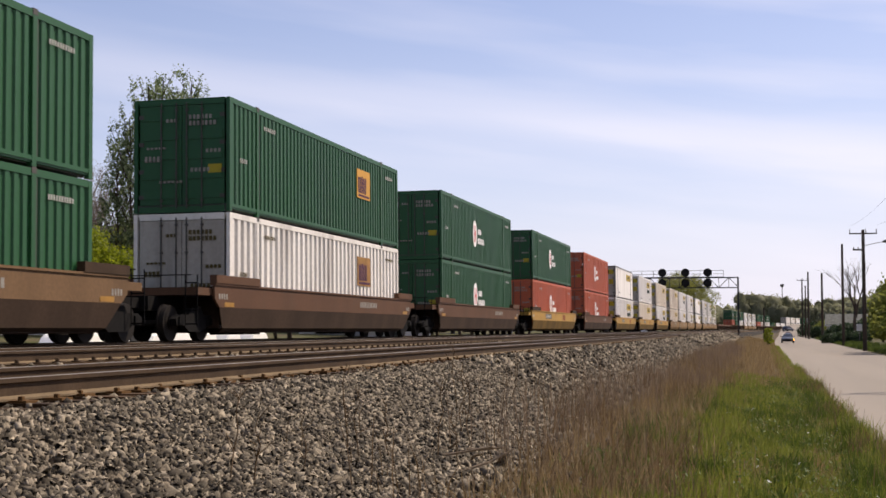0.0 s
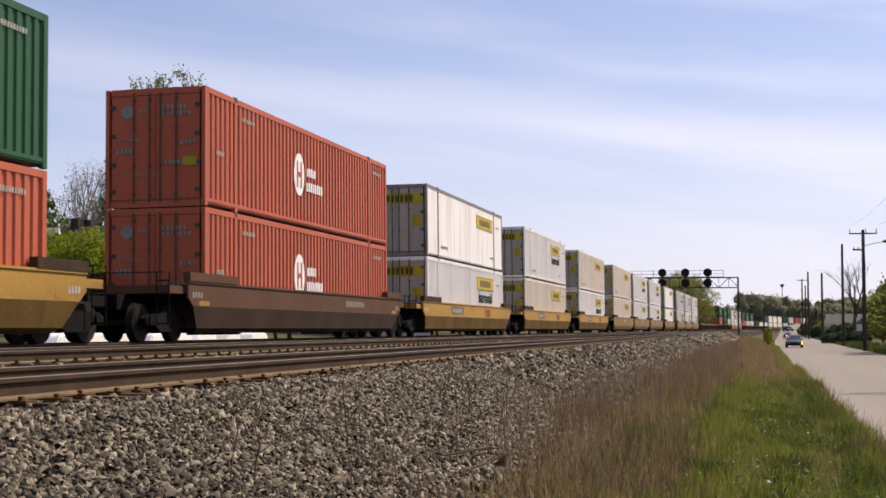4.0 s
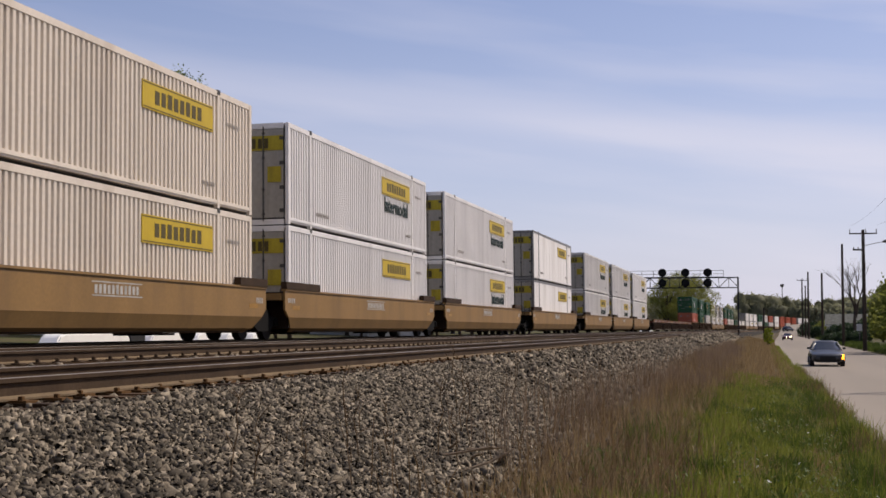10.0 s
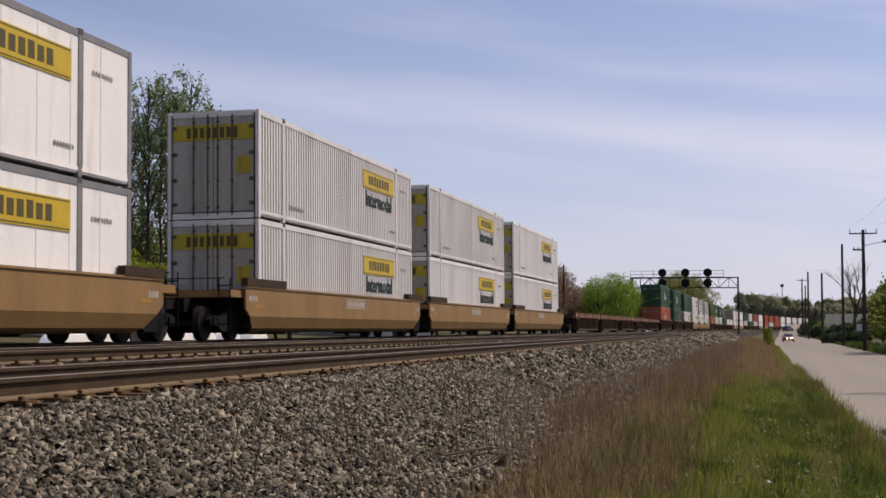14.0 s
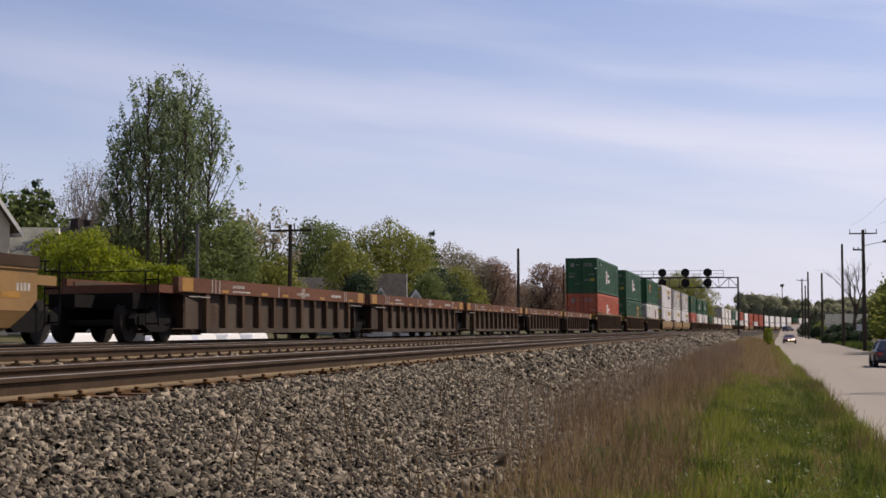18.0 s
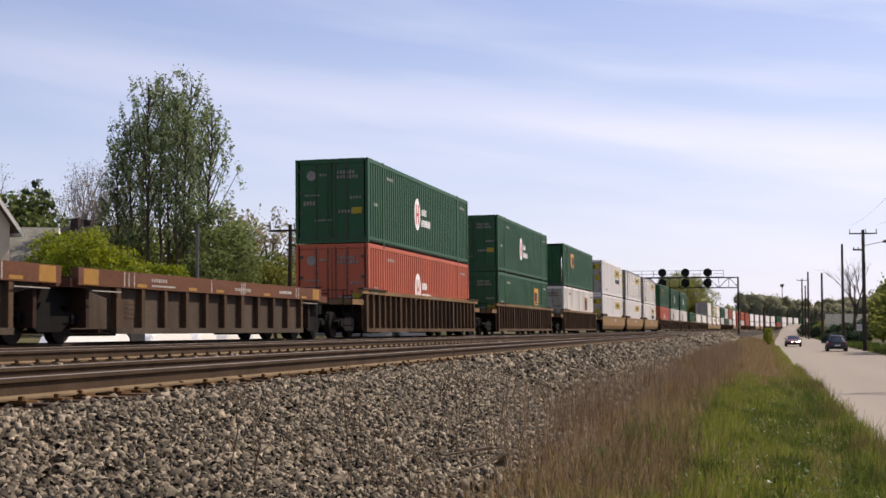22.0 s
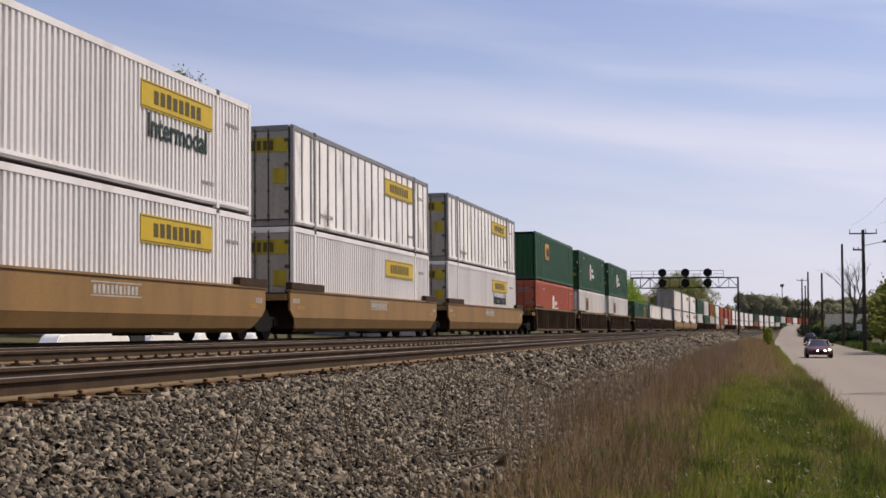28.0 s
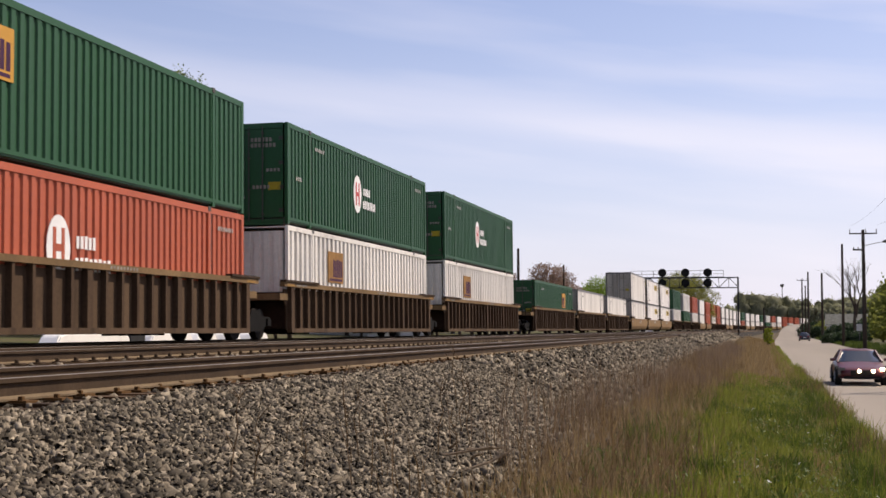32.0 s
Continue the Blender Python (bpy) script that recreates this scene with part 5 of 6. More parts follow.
# wooded slope far behind
def far_wood(name, x0, y0, x1, y1, h0, h1, n, seed, leaves):
    rg = np.random.default_rng(seed)
    f = rg.uniform(0, 1, n)
    blobs = []
    for k in f:
        hh = h0 + (h1 - h0) * (0.5 + 0.5 * math.sin(7 * k + seed)) * rg.uniform(0.75, 1.0)
        s = rg.uniform(3.5, 6.5)
        d = rg.uniform(0, 60)
        blobs.append((x0 + (x1 - x0) * k + d * 0.2, y0 + (y1 - y0) * k + d, hh - s * 0.8 - 0.02 * d, s, s, s))
        blobs.append((x0 + (x1 - x0) * k, y0 + (y1 - y0) * k - 2, hh * 0.4, s, s, hh * 0.4))
    ob = new(name, leaf_cloud(name, blobs, n * 430, 0.36, leaves, seed, 0.62))
    # closed inner crowns under the leaf clumps
    core = np.array([(math.cos(a) * math.cos(e), math.sin(a) * math.cos(e), math.sin(e)) for e in (-1.2, -0.5, 0.1, 0.7, 1.25) for a in np.arange(8) * math.pi / 4 + e])
    b = np.array(blobs)
    v = b[:, None, :3] + core[None] * b[:, None, 3:] * (0.8 + 0.14 * rg.normal(size=(len(b), 40, 1)))
    q = np.array([(8 * j + i, 8 * j + (i + 1) % 8, 8 * j + 8 + (i + 1) % 8, 8 * j + 8 + i) for j in range(4) for i in range(8)])
    f2 = (q[None] + 40 * np.arange(len(b))[:, None, None]).reshape(-1, 4)
    inner = part("inner_crowns", raw_mesh("inner_crowns", v.reshape(-1, 3), f2, leaves), None, ob)
    tagged(inner, kind="stuff")
    return tagged(ob, "distant wooded slope, its leaf colour paled for haze", "woodland", kind="stuff")


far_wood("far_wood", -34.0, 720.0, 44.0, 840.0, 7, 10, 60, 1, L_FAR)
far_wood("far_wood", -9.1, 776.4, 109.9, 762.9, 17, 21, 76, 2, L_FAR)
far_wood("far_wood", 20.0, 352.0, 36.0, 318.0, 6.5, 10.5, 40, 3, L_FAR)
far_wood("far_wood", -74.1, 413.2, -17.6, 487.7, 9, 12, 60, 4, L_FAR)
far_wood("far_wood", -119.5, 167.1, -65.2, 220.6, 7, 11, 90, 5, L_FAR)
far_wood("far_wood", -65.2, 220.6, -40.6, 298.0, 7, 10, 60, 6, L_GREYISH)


# ---------------------------------------------------------------- signal bridge
M_STEEL = mat("bridge_steel", (0.05, 0.05, 0.055), 0.7, 0.3, var=0.3, scale=3, fine=20)
M_LAMPBLACK = mat("signal_black", (0.012, 0.012, 0.013), 0.7, var=0.2)
M_POLE = mat("pole_wood", (0.06, 0.045, 0.035), 0.95, var=0.3, scale=3, fine=30, bump=0.4, streak=(1, 1, 0.1))
M_POLEGREY = mat("pole_grey", (0.16, 0.15, 0.145), 0.9, var=0.3, scale=3, fine=30, bump=0.3, streak=(1, 1, 0.1))
M_WIRE = mat("wire", (0.02, 0.02, 0.02), 0.6, var=0.1)
BY = 203.0
BX = bend(BY)
bridge = tagged(new("signal_bridge"), "black steel lattice signal bridge spanning three tracks", "signal bridge")
X0, X1, ZB, ZT = -19.3 + BX, -3.4 + BX, 6.15, 7.65
for z in (ZB, ZT):
    for yy in (BY - 0.45, BY + 0.45):
        boxes("chord", M_STEEL, bridge, (X0, X1, yy - 0.06, yy + 0.06, z - 0.07, z + 0.07))
nb = 11
for i in range(nb):
    xa, xb = X0 + (X1 - X0) * i / nb, X0 + (X1 - X0) * (i + 1) / nb
    bm = bmesh.new()
    for yy in (BY - 0.45, BY + 0.45):
        tube(bm, (xa, yy, ZB if i % 2 else ZT), (xb, yy, ZT if i % 2 else ZB), 0.045, n=4)
    part("brace", bm, M_STEEL, bridge)
    bm = bmesh.new()
    for yy in (BY - 0.45, BY + 0.45):
        tube(bm, (xa, yy, ZB), (xa, yy, ZT), 0.04, n=4)
    part("upright", bm, M_STEEL, bridge)
boxes("walkway", M_STEEL, bridge, (X0, X1 - 2.2, BY - 0.5, BY + 0.5, ZT + 0.08, ZT + 0.13))
for z in (0.55, 1.05):
    bm = bmesh.new()
    tube(bm, (X0, BY - 0.5, ZT + z), (X1 - 2.2, BY - 0.5, ZT + z), 0.03, n=5)
    part("handrail", bm, M_STEEL, bridge)
for i in range(9):
    xx = X0 + (X1 - 2.2 - X0) * i / 8
    bm = bmesh.new()
    tube(bm, (xx, BY - 0.5, ZT), (xx, BY - 0.5, ZT + 1.05), 0.035, n=5)
    part("rail_post", bm, M_STEEL, bridge)
for xx in (X0 + 0.2, X1 - 0.1):
    for yy in (BY - 0.45, BY + 0.45):
        boxes("leg", M_STEEL, bridge, (xx - 0.12, xx + 0.12, yy - 0.1, yy + 0.1, -0.7, ZT))
    bm = bmesh.new()
    for k in range(4):
        z0 = 0.2 + k * 1.5
        tube(bm, (xx, BY - 0.45, z0), (xx, BY + 0.45, z0 + 1.5), 0.03, n=4)
    part("leg_brace", bm, M_STEEL, bridge)
for sx in (-14.55, -11.15, -7.9):
    for z in (ZT + 0.75, ZB + 0.72):
        bm = bmesh.new()
        tube(bm, (sx + BX, BY - 0.75, z), (sx + BX, BY - 0.62, z), 0.62, n=20)
        head = part("signal_head", bm, M_LAMPBLACK, bridge, "round black signal disc")
        for q in range(3):
            bm = bmesh.new()
            tube(bm, (sx + BX + (q - 1) * 0.28, BY - 1.0, z), (sx + BX + (q - 1) * 0.28, BY - 0.74, z), 0.12, n=10)
            part("lamp_hood", bm, M_LAMPBLACK, head)
    boxes("signal_mast", M_LAMPBLACK, bridge, (sx + BX - 0.06, sx + BX + 0.06, BY - 0.62, BY - 0.5, ZB, ZT + 0.75))


# ---------------------------------------------------------------- poles and wires
def utility_pole(x, y, height, arms=1, lamp=False, grey=False, label="dark weathered wooden utility pole", r=0.15):
    p = tagged(new("utility_pole"), label, "pole", "poles along the road" if x > 0 else "poles along the railway")
    z = ground_z(x, y) - 0.3
    p.location = (x, y, z)
    m = M_POLEGREY if grey else M_POLE
    bm = bmesh.new()
    tube(bm, (0, 0, 0), (0, 0, height), r, r * 0.68, 10)
    part("post", bm, m, p)
    for i in range(arms):
        za = height - 0.35 - i * 0.9
        arm = boxes("crossarm", m, p, (-1.25, 1.25, -0.06, 0.06, za - 0.06, za + 0.06))
        for xx in (-1.2, 0.0 + 0.25, 1.2):
            bm = bmesh.new()
            tube(bm, (xx, 0, za + 0.06), (xx, 0, za + 0.45), 0.05, 0.03, 6)
            part("insulator", bm, M_POLEGREY, arm)
    if lamp:
        bm = bmesh.new()
        tube(bm, (0, 0, height - 1.5), (1.8, 0, height - 1.14), 0.03, n=6)
        part("lamp_arm", bm, M_POLEGREY, p)
        bm = bmesh.new()
        tube(bm, (1.75, 0, height - 1.14), (2.2, 0, height - 1.08), 0.1, 0.17, 8)
        tube(bm, (2.2, 0, height - 1.08), (2.65, 0, height - 1.06), 0.17, 0.06, 8)
        part("lamp_head", bm, M_POLEGREY, p)
        low = boxes("crossarm", M_POLEGREY, p, (-0.95, 0.1, -0.06, 0.06, height - 1.95, height - 1.8))
        for xx in (-0.85, -0.45):
            bm = bmesh.new()
            tube(bm, (xx, 0, height - 1.8), (xx, 0, height - 1.6), 0.06, 0.04, 6)
            part("insulator", bm, M_POLEGREY, low)
    return p


utility_pole(10.3, 131.5, 11.7, 1, True, r=0.21)
utility_pole(11.0, 172.6, 12.85, 0, r=0.2)
utility_pole(10.95, 221.8, 11.3, 0, r=0.22)
utility_pole(11.6, 291.6, 14.4, 0, r=0.24)
utility_pole(12.1, 340.8, 14.7, 1, r=0.22)
utility_pole(12.1, 320.4, 12.4, 0, r=0.2)
utility_pole(-25.5, 72.0, 7.0, 1, label="dark wooden pole with a crossarm beyond the tracks")
utility_pole(-26.6, 61.5, 6.2, 0, grey=True, label="grey bare pole beyond the tracks", r=0.11)
utility_pole(-17.8, 103.5, 7.5, 0, label="dark bare pole beyond the tracks", r=0.14)
utility_pole(-22.5, 163.8, 9.0, 0, label="dark bare pole beyond the tracks", r=0.14)
utility_pole(2.0, 236.1, 5.8, 0, label="dark bare pole between track and road", r=0.16)
utility_pole(-1.9, 194.2, 1.6, 0, label="short dark post beside the ballast", r=0.12)


utility_pole(9.8, 51.5, 11.9, 1, label="dark weathered wooden utility pole beside the road", r=0.2)


def flood_mast(x, y, height):
    """A far slender mast with a cluster of lights on top."""
    p = tagged(new("light_mast"), "slender distant mast with a round light cluster", "mast")
    p.location = (x, y, ground_z(x, y))
    bm = bmesh.new()
    tube(bm, (0, 0, 0), (0, 0, height), 0.3, 0.22, 8)
    part("post", bm, M_POLEGREY, p)
    bm = bmesh.new()
    tube(bm, (0, 0, height - 0.2), (0, 0, height + 1.6), 0.7, 1.3, 10)
    part("light_cluster", bm, M_POLEGREY, p)


flood_mast(17.8, 823.6, 25.5)


def wire(name, p, q, sag):
    bm = bmesh.new()
    p, q = Vector(p), Vector(q)
    a = p
    for i in range(8):
        f = (i + 1) / 8
        b = p.lerp(q, f) - Vector((0, 0, sag * 4 * f * (1 - f)))
        tube(bm, a, b, 0.006, n=4)
        a = b
    return tagged(new(name, mesh_of(bm, name, M_WIRE)), "thin dark overhead wire between poles", "wire", "wires along the road")


PX1, PY1 = 10.4, 131.5
PX2, PY2 = 11.2, 172.6
for dx in (-1.2, 1.2):
    wire("overhead_wire", (PX1 + dx, PY1, 9.75), (PX1 + dx - 0.6, PY1 - 80, 9.9), 1.0)

# ---------------------------------------------------------------- houses
M_CREAM = mat("house_cream", (0.55, 0.47, 0.36), 0.8, var=0.12, scale=1, fine=10)
M_SIDING = mat("house_white", (0.62, 0.60, 0.57), 0.8, var=0.1, scale=1, fine=10)
M_SHINGLE = mat("roof_grey", (0.075, 0.068, 0.06), 0.9, var=0.3, scale=2, fine=8, bump=0.4)
M_ROOFPALE = mat("roof_pale_grey", (0.2, 0.2, 0.17), 0.9, var=0.3, scale=2, fine=8, bump=0.4)
M_SHINGLEBR = mat("roof_brown", (0.16, 0.12, 0.09), 0.9, var=0.3, scale=2, fine=8, bump=0.4)
M_BRICK = mat("chimney_brick", (0.07, 0.05, 0.045), 0.9, var=0.3, scale=2, fine=12)
M_PANE = mat("window_pane", (0.03, 0.035, 0.04), 0.1, var=0.1, bump=0)


def house(x, y, w, d, wall_h, ridge, label, wall, roof, turn=0.0, chimneys=1):
    """A gabled house: ridge along y, gables on the y ends."""
    h = tagged(new("house"), label, "house")
    z = ground_z(x, y) - 0.2
    h.matrix_basis = pose(x, y, z, 0, 0, turn)
    bm = bmesh.new()
    extrude_profile(bm, [(-w / 2, 0), (w / 2, 0), (w / 2, wall_h), (0, ridge), (-w / 2, wall_h)], -d / 2, d / 2)
    part("wall", bm, wall, h)
    for s in (-1, 1):
        bm = bmesh.new()
        e, k = 0.5, (ridge - wall_h) / (w / 2)
        extrude_profile(bm, [(0, ridge + 0.02), (s * (w / 2 + e), wall_h - k * e + 0.02), (s * (w / 2 + e), wall_h - k * e + 0.2), (0, ridge + 0.22)], -d / 2 - 0.4, d / 2 + 0.4)
        part("roof", bm, roof, h)
        bm = bmesh.new()
        extrude_profile(bm, [(0, ridge - 0.1), (s * (w / 2 + e), wall_h - k * e - 0.1), (s * (w / 2 + e), wall_h - k * e + 0.19), (0, ridge + 0.21)], -d / 2 - 0.44, -d / 2 - 0.402)
        part("bargeboard", bm, M_SIDING, h)
        boxes("fascia", M_SIDING, h, (s * (w / 2 + e) - 0.06, s * (w / 2 + e) + 0.06, -d / 2 - 0.42, d / 2 + 0.42, wall_h - k * e - 0.1, wall_h - k * e + 0.12))
    for yy, sg in ((-d / 2, -1), (d / 2, 1)):
        for xx in (-w / 4, w / 4):
            wdw = boxes("window", M_SIDING, h, (xx - 0.6, xx + 0.6, yy + sg * 0.03, yy - sg * 0.02, wall_h * 0.45, wall_h * 0.45 + 1.5))
            boxes("pane", M_PANE, wdw, (xx - 0.5, xx + 0.5, yy + sg * 0.045, yy + sg * 0.02, wall_h * 0.45 + 0.1, wall_h * 0.45 + 1.4))
    for sx in (-1, 1):
        for yy in (-d / 4, d / 4):
            wdw = boxes("window", M_SIDING, h, (sx * w / 2 + sx * 0.03, sx * w / 2 - sx * 0.02, yy - 0.6, yy + 0.6, wall_h * 0.4, wall_h * 0.4 + 1.4))
            boxes("pane", M_PANE, wdw, (sx * w / 2 + sx * 0.045, sx * w / 2 + sx * 0.02, yy - 0.5, yy + 0.5, wall_h * 0.4 + 0.1, wall_h * 0.4 + 1.3))
    for i in range(chimneys):
        boxes("chimney", M_BRICK, h, (-0.3 + i * 1.3, 0.3 + i * 1.3, -0.3, 0.3, ridge - 1.0, ridge + 0.75))
    return h


house(-44.1, 63.6, 6.0, 9.0, 6.0, 9.4, "cream gabled house with a pale eave", M_CREAM, M_SHINGLEBR, 68)
house(-41.9, 70.2, 6.5, 4.4, 4.2, 6.15, "house with a low grey shingle roof", M_SIDING, M_ROOFPALE, 114, 0)
house(-43.2, 80.2, 7.0, 8.0, 4.2, 6.9, "house with a grey roof and two brick chimneys", M_SIDING, M_SHINGLE, 80, 2)
house(-30.5, 107.7, 4.6, 4.2, 2.9, 5.2, "small white house with a dark roof", M_SIDING, M_SHINGLE, 105, 0)
house(-28.9, 102.9, 1.9, 3.0, 2.3, 4.0, "white gabled house with a steep dark roof", M_SIDING, M_SHINGLE, 18, 0)
house(-27.0, 106.5, 2.4, 4.0, 2.2, 3.9, "white gabled house with a steep dark roof", M_SIDING, M_SHINGLE, 18, 0)
house(-34.9, 110.8, 6.0, 6.5, 2.6, 4.9, "low house with a dark roof", M_SIDING, M_SHINGLE, 108, 0)

house(20.6, 301.0, 5.0, 9.5, 3.0, 4.9, "low house with a pale grey roof among trees", M_SIDING, M_ROOFPALE, 84, 0)

# Added white board: stand-in for a pale spot of unknown nature by the road.
board = tagged(new("roadside_sign"), "white board on a post standing in for an unidentified spot", "sign")
board.location = (13.7, 183.4, 0)
board.location.z = ground_z(board.location.x, board.location.y)
boxes("post", M_POLEGREY, board, (-0.05, 0.05, -0.05, 0.05, -0.2, 2.0))
boxes("sign_board", M_SIDING, board, (-0.35, 0.35, -0.08, -0.05, 1.6, 2.5))

# ---------------------------------------------------------------- pale blocks beyond the train
M_CONCRETE = mat("pale_concrete", (0.9, 0.89, 0.88), 0.8, var=0.06, scale=2, fine=20, bump=0.2)
for i, (xb, y0, y1) in enumerate([(-21.5, 38.0, 43.2), (-21.5, 44.7, 48.7), (-21.5, 48.9, 51.2), (-21.5, 51.9, 53.7), (-21.5, 54.7, 57.0), (-16.9, 212.0, 216.0), (-16.9, 217.0, 221.0), (-16.8, 226.0, 230.0)]):
    bm, ln = bmesh.new(), y1 - y0
    slab(bm, [(0, 0), (ln, 0), (ln, 0.42), (ln - 0.28, 0.74), (ln - 0.45, 0.82), (0.7, 0.82), (0.35, 0.74), (0.06, 0.42)], -0.35, 0.35)
    bmesh.ops.bevel(bm, geom=bm.edges[:], offset=0.05, segments=2, affect="EDGES")
    o = new("concrete_block", mesh_of(bm, "concrete_block", M_CONCRETE))
    tagged(o, "white rounded concrete block standing beyond the tracks", "concrete block", "row of concrete blocks")
    o.matrix_basis = pose(xb, y0, -0.95, 0, 0, (i % 3 - 1) * 0.8)
bm = bmesh.new()
box(bm, -0.2, 0.2, -0.6, 0.6, 0.0, 0.95)
bmesh.ops.bevel(bm, geom=bm.edges[:], offset=0.04, segments=1, affect="EDGES")
o = tagged(new("relay_box", mesh_of(bm, "relay_box", M_STEEL)), "dark steel trackside box between the blocks", "trackside box")
o.location = (-21.4, 43.9, -0.95)


# ---------------------------------------------------------------- crushed stone, weeds and grass
def scatter_stones(name, n, x0, x1, y0, y1, size, seed, power=1.0):
    """Angular stones lying on the bed; more of them where y is small."""
    rg = np.random.default_rng(seed)
    y = y0 + (y1 - y0) * rg.uniform(0, 1, n) ** power
    x = rg.uniform(x0, x1, n) + 3.8e-5 * y * y
    xs, zs = zip(*profile(0.0))
    z = np.interp(x - 3.8e-5 * y * y, xs, zs) + 0.012
    base = np.array([(-1, -1, -0.7), (1, -1, -0.7), (1, 1, -0.7), (-1, 1, -0.7), (-0.75, -0.65, 0.75), (0.7, -0.7, 0.6), (0.65, 0.75, 0.8), (-0.7, 0.6, 0.55)])
    quad = np.array([(4, 5, 6, 7), (0, 1, 5, 4), (1, 2, 6, 5), (2, 3, 7, 6), (3, 0, 4, 7)])
    s = size * rg.uniform(0.6, 1.5, (n, 1, 1)) * rg.uniform(0.45, 1.35, (n, 1, 3))
    v = (base[None] + 0.35 * rg.normal(size=(n, 8, 3))) * s
    # a random turn for each
    a, b, c = rg.uniform(0, 6.28, n), rg.normal(0, 0.5, n), rg.normal(0, 0.5, n)
    ca, sa, cb, sb, cc, sc = np.cos(a), np.sin(a), np.cos(b), np.sin(b), np.cos(c), np.sin(c)
    r = np.empty((n, 3, 3))
    r[:, 0] = np.stack([ca * cb, ca * sb * sc - sa * cc, ca * sb * cc + sa * sc], 1)
    r[:, 1] = np.stack([sa * cb, sa * sb * sc + ca * cc, sa * sb * cc - ca * sc], 1)
    r[:, 2] = np.stack([-sb, cb * sc, cb * cc], 1)
    v = np.einsum("nij,nkj->nki", r, v)
    v += np.stack([x, y, z + size * rg.uniform(-1.6, 2.2, n)], 1)[:, None]
    f = (quad[None] + 8 * np.arange(n)[:, None, None]).reshape(-1, 4)
    ob = new(name, raw_mesh(name, v.reshape(-1, 3), f, M_STONE))
    return tagged(ob, "loose grey and tan crushed ballast stones", "gravel", kind="stuff")


scatter_stones("ballast_stones", 88000, -4.72, -2.2, 5.5, 24.0, 0.0172, 1, 1.25)
scatter_stones("ballast_stones", 27000, -4.72, -2.2, 22.0, 90.0, 0.034, 2, 1.2)
scatter_stones("ballast_stones", 9000, -8.5, -7.6, 8.0, 50.0, 0.03, 3)
scatter_stones("ballast_stones", 9500, -4.7, -2.3, 85.0, 190.0, 0.075, 6)
scatter_stones("ballast_stones", 2500, -5.4, -4.75, 7.0, 40.0, 0.022, 4)
scatter_stones("ballast_stones", 1500, -2.4, -1.7, 8.0, 24.0, 0.035, 5)


def blades(name, n, spots, heights, width, lean, material, seed, label, category, bend_top=0.3):
    """Upright blades, each two narrow quads bending over: spots(rg, n) gives x, y."""
    rg = np.random.default_rng(seed)
    x, y = spots(rg, n)
    xs, zs = zip(*profile(0.0))
    off = 3.8e-5 * y * y
    z = np.interp(x - off, xs, zs)
    h = rg.uniform(*heights, n) * rg.uniform(0.6, 1.0, n)
    w = width * rg.uniform(0.6, 1.4, n)
    an = rg.uniform(0, 6.28, n)
    la, lm = rg.uniform(0, 6.28, n), lean * rg.normal(0, 1, n) * h
    ux, uy = np.cos(an) * w / 2, np.sin(an) * w / 2
    dx, dy = np.cos(la) * lm, np.sin(la) * lm
    k = 1 + bend_top
    v = np.stack([
        np.stack([x - ux, y - uy, z - 0.03], 1), np.stack([x + ux, y + uy, z - 0.03], 1),
        np.stack([x + ux * 0.8 + dx * 0.45, y + uy * 0.8 + dy * 0.45, z + h * 0.55], 1), np.stack([x - ux * 0.8 + dx * 0.45, y - uy * 0.8 + dy * 0.45, z + h * 0.55], 1),
        np.stack([x + ux * 0.2 + dx * k, y + uy * 0.2 + dy * k, z + h], 1), np.stack([x - ux * 0.2 + dx * k, y - uy * 0.2 + dy * k, z + h], 1)], 1)
    f = (np.array([(0, 1, 2, 3), (3, 2, 4, 5)])[None] + 6 * np.arange(n)[:, None, None]).reshape(-1, 4)
    ob = new(name, raw_mesh(name, v.reshape(-1, 3), f, material))
    return tagged(ob, label, category, kind="stuff")


G_DRY = leafy("dry_stalks", (0.175, 0.115, 0.05), (0.37, 0.265, 0.135), 0.3)
G_DARKDRY = leafy("dry_dark_stalks", (0.11, 0.07, 0.034), (0.22, 0.145, 0.078), 0.25)
G_GRASS = leafy("grass_blades", (0.108, 0.138, 0.018), (0.262, 0.268, 0.052), 0.38)
G_GRASSDARK = leafy("grass_dark", (0.045, 0.075, 0.012), (0.1, 0.13, 0.022), 0.35)


def band(x0, x1, y0, y1, power=1.5, clump=0.0, nclump=200):
    def spots(rg, n):
        if clump:
            cy = y0 + (y1 - y0) * rg.uniform(0, 1, nclump) ** power
            cx = rg.triangular(x0, (x0 + x1) / 2, x1, nclump)
            i = rg.integers(0, nclump, n)
            y, x = cy[i] + rg.normal(0, clump, n), cx[i] + rg.normal(0, clump, n)
        else:
            y = y0 + (y1 - y0) * rg.uniform(0, 1, n) ** power
            x = rg.uniform(x0, x1, n)
        return x + 3.8e-5 * y * y, y
    return spots


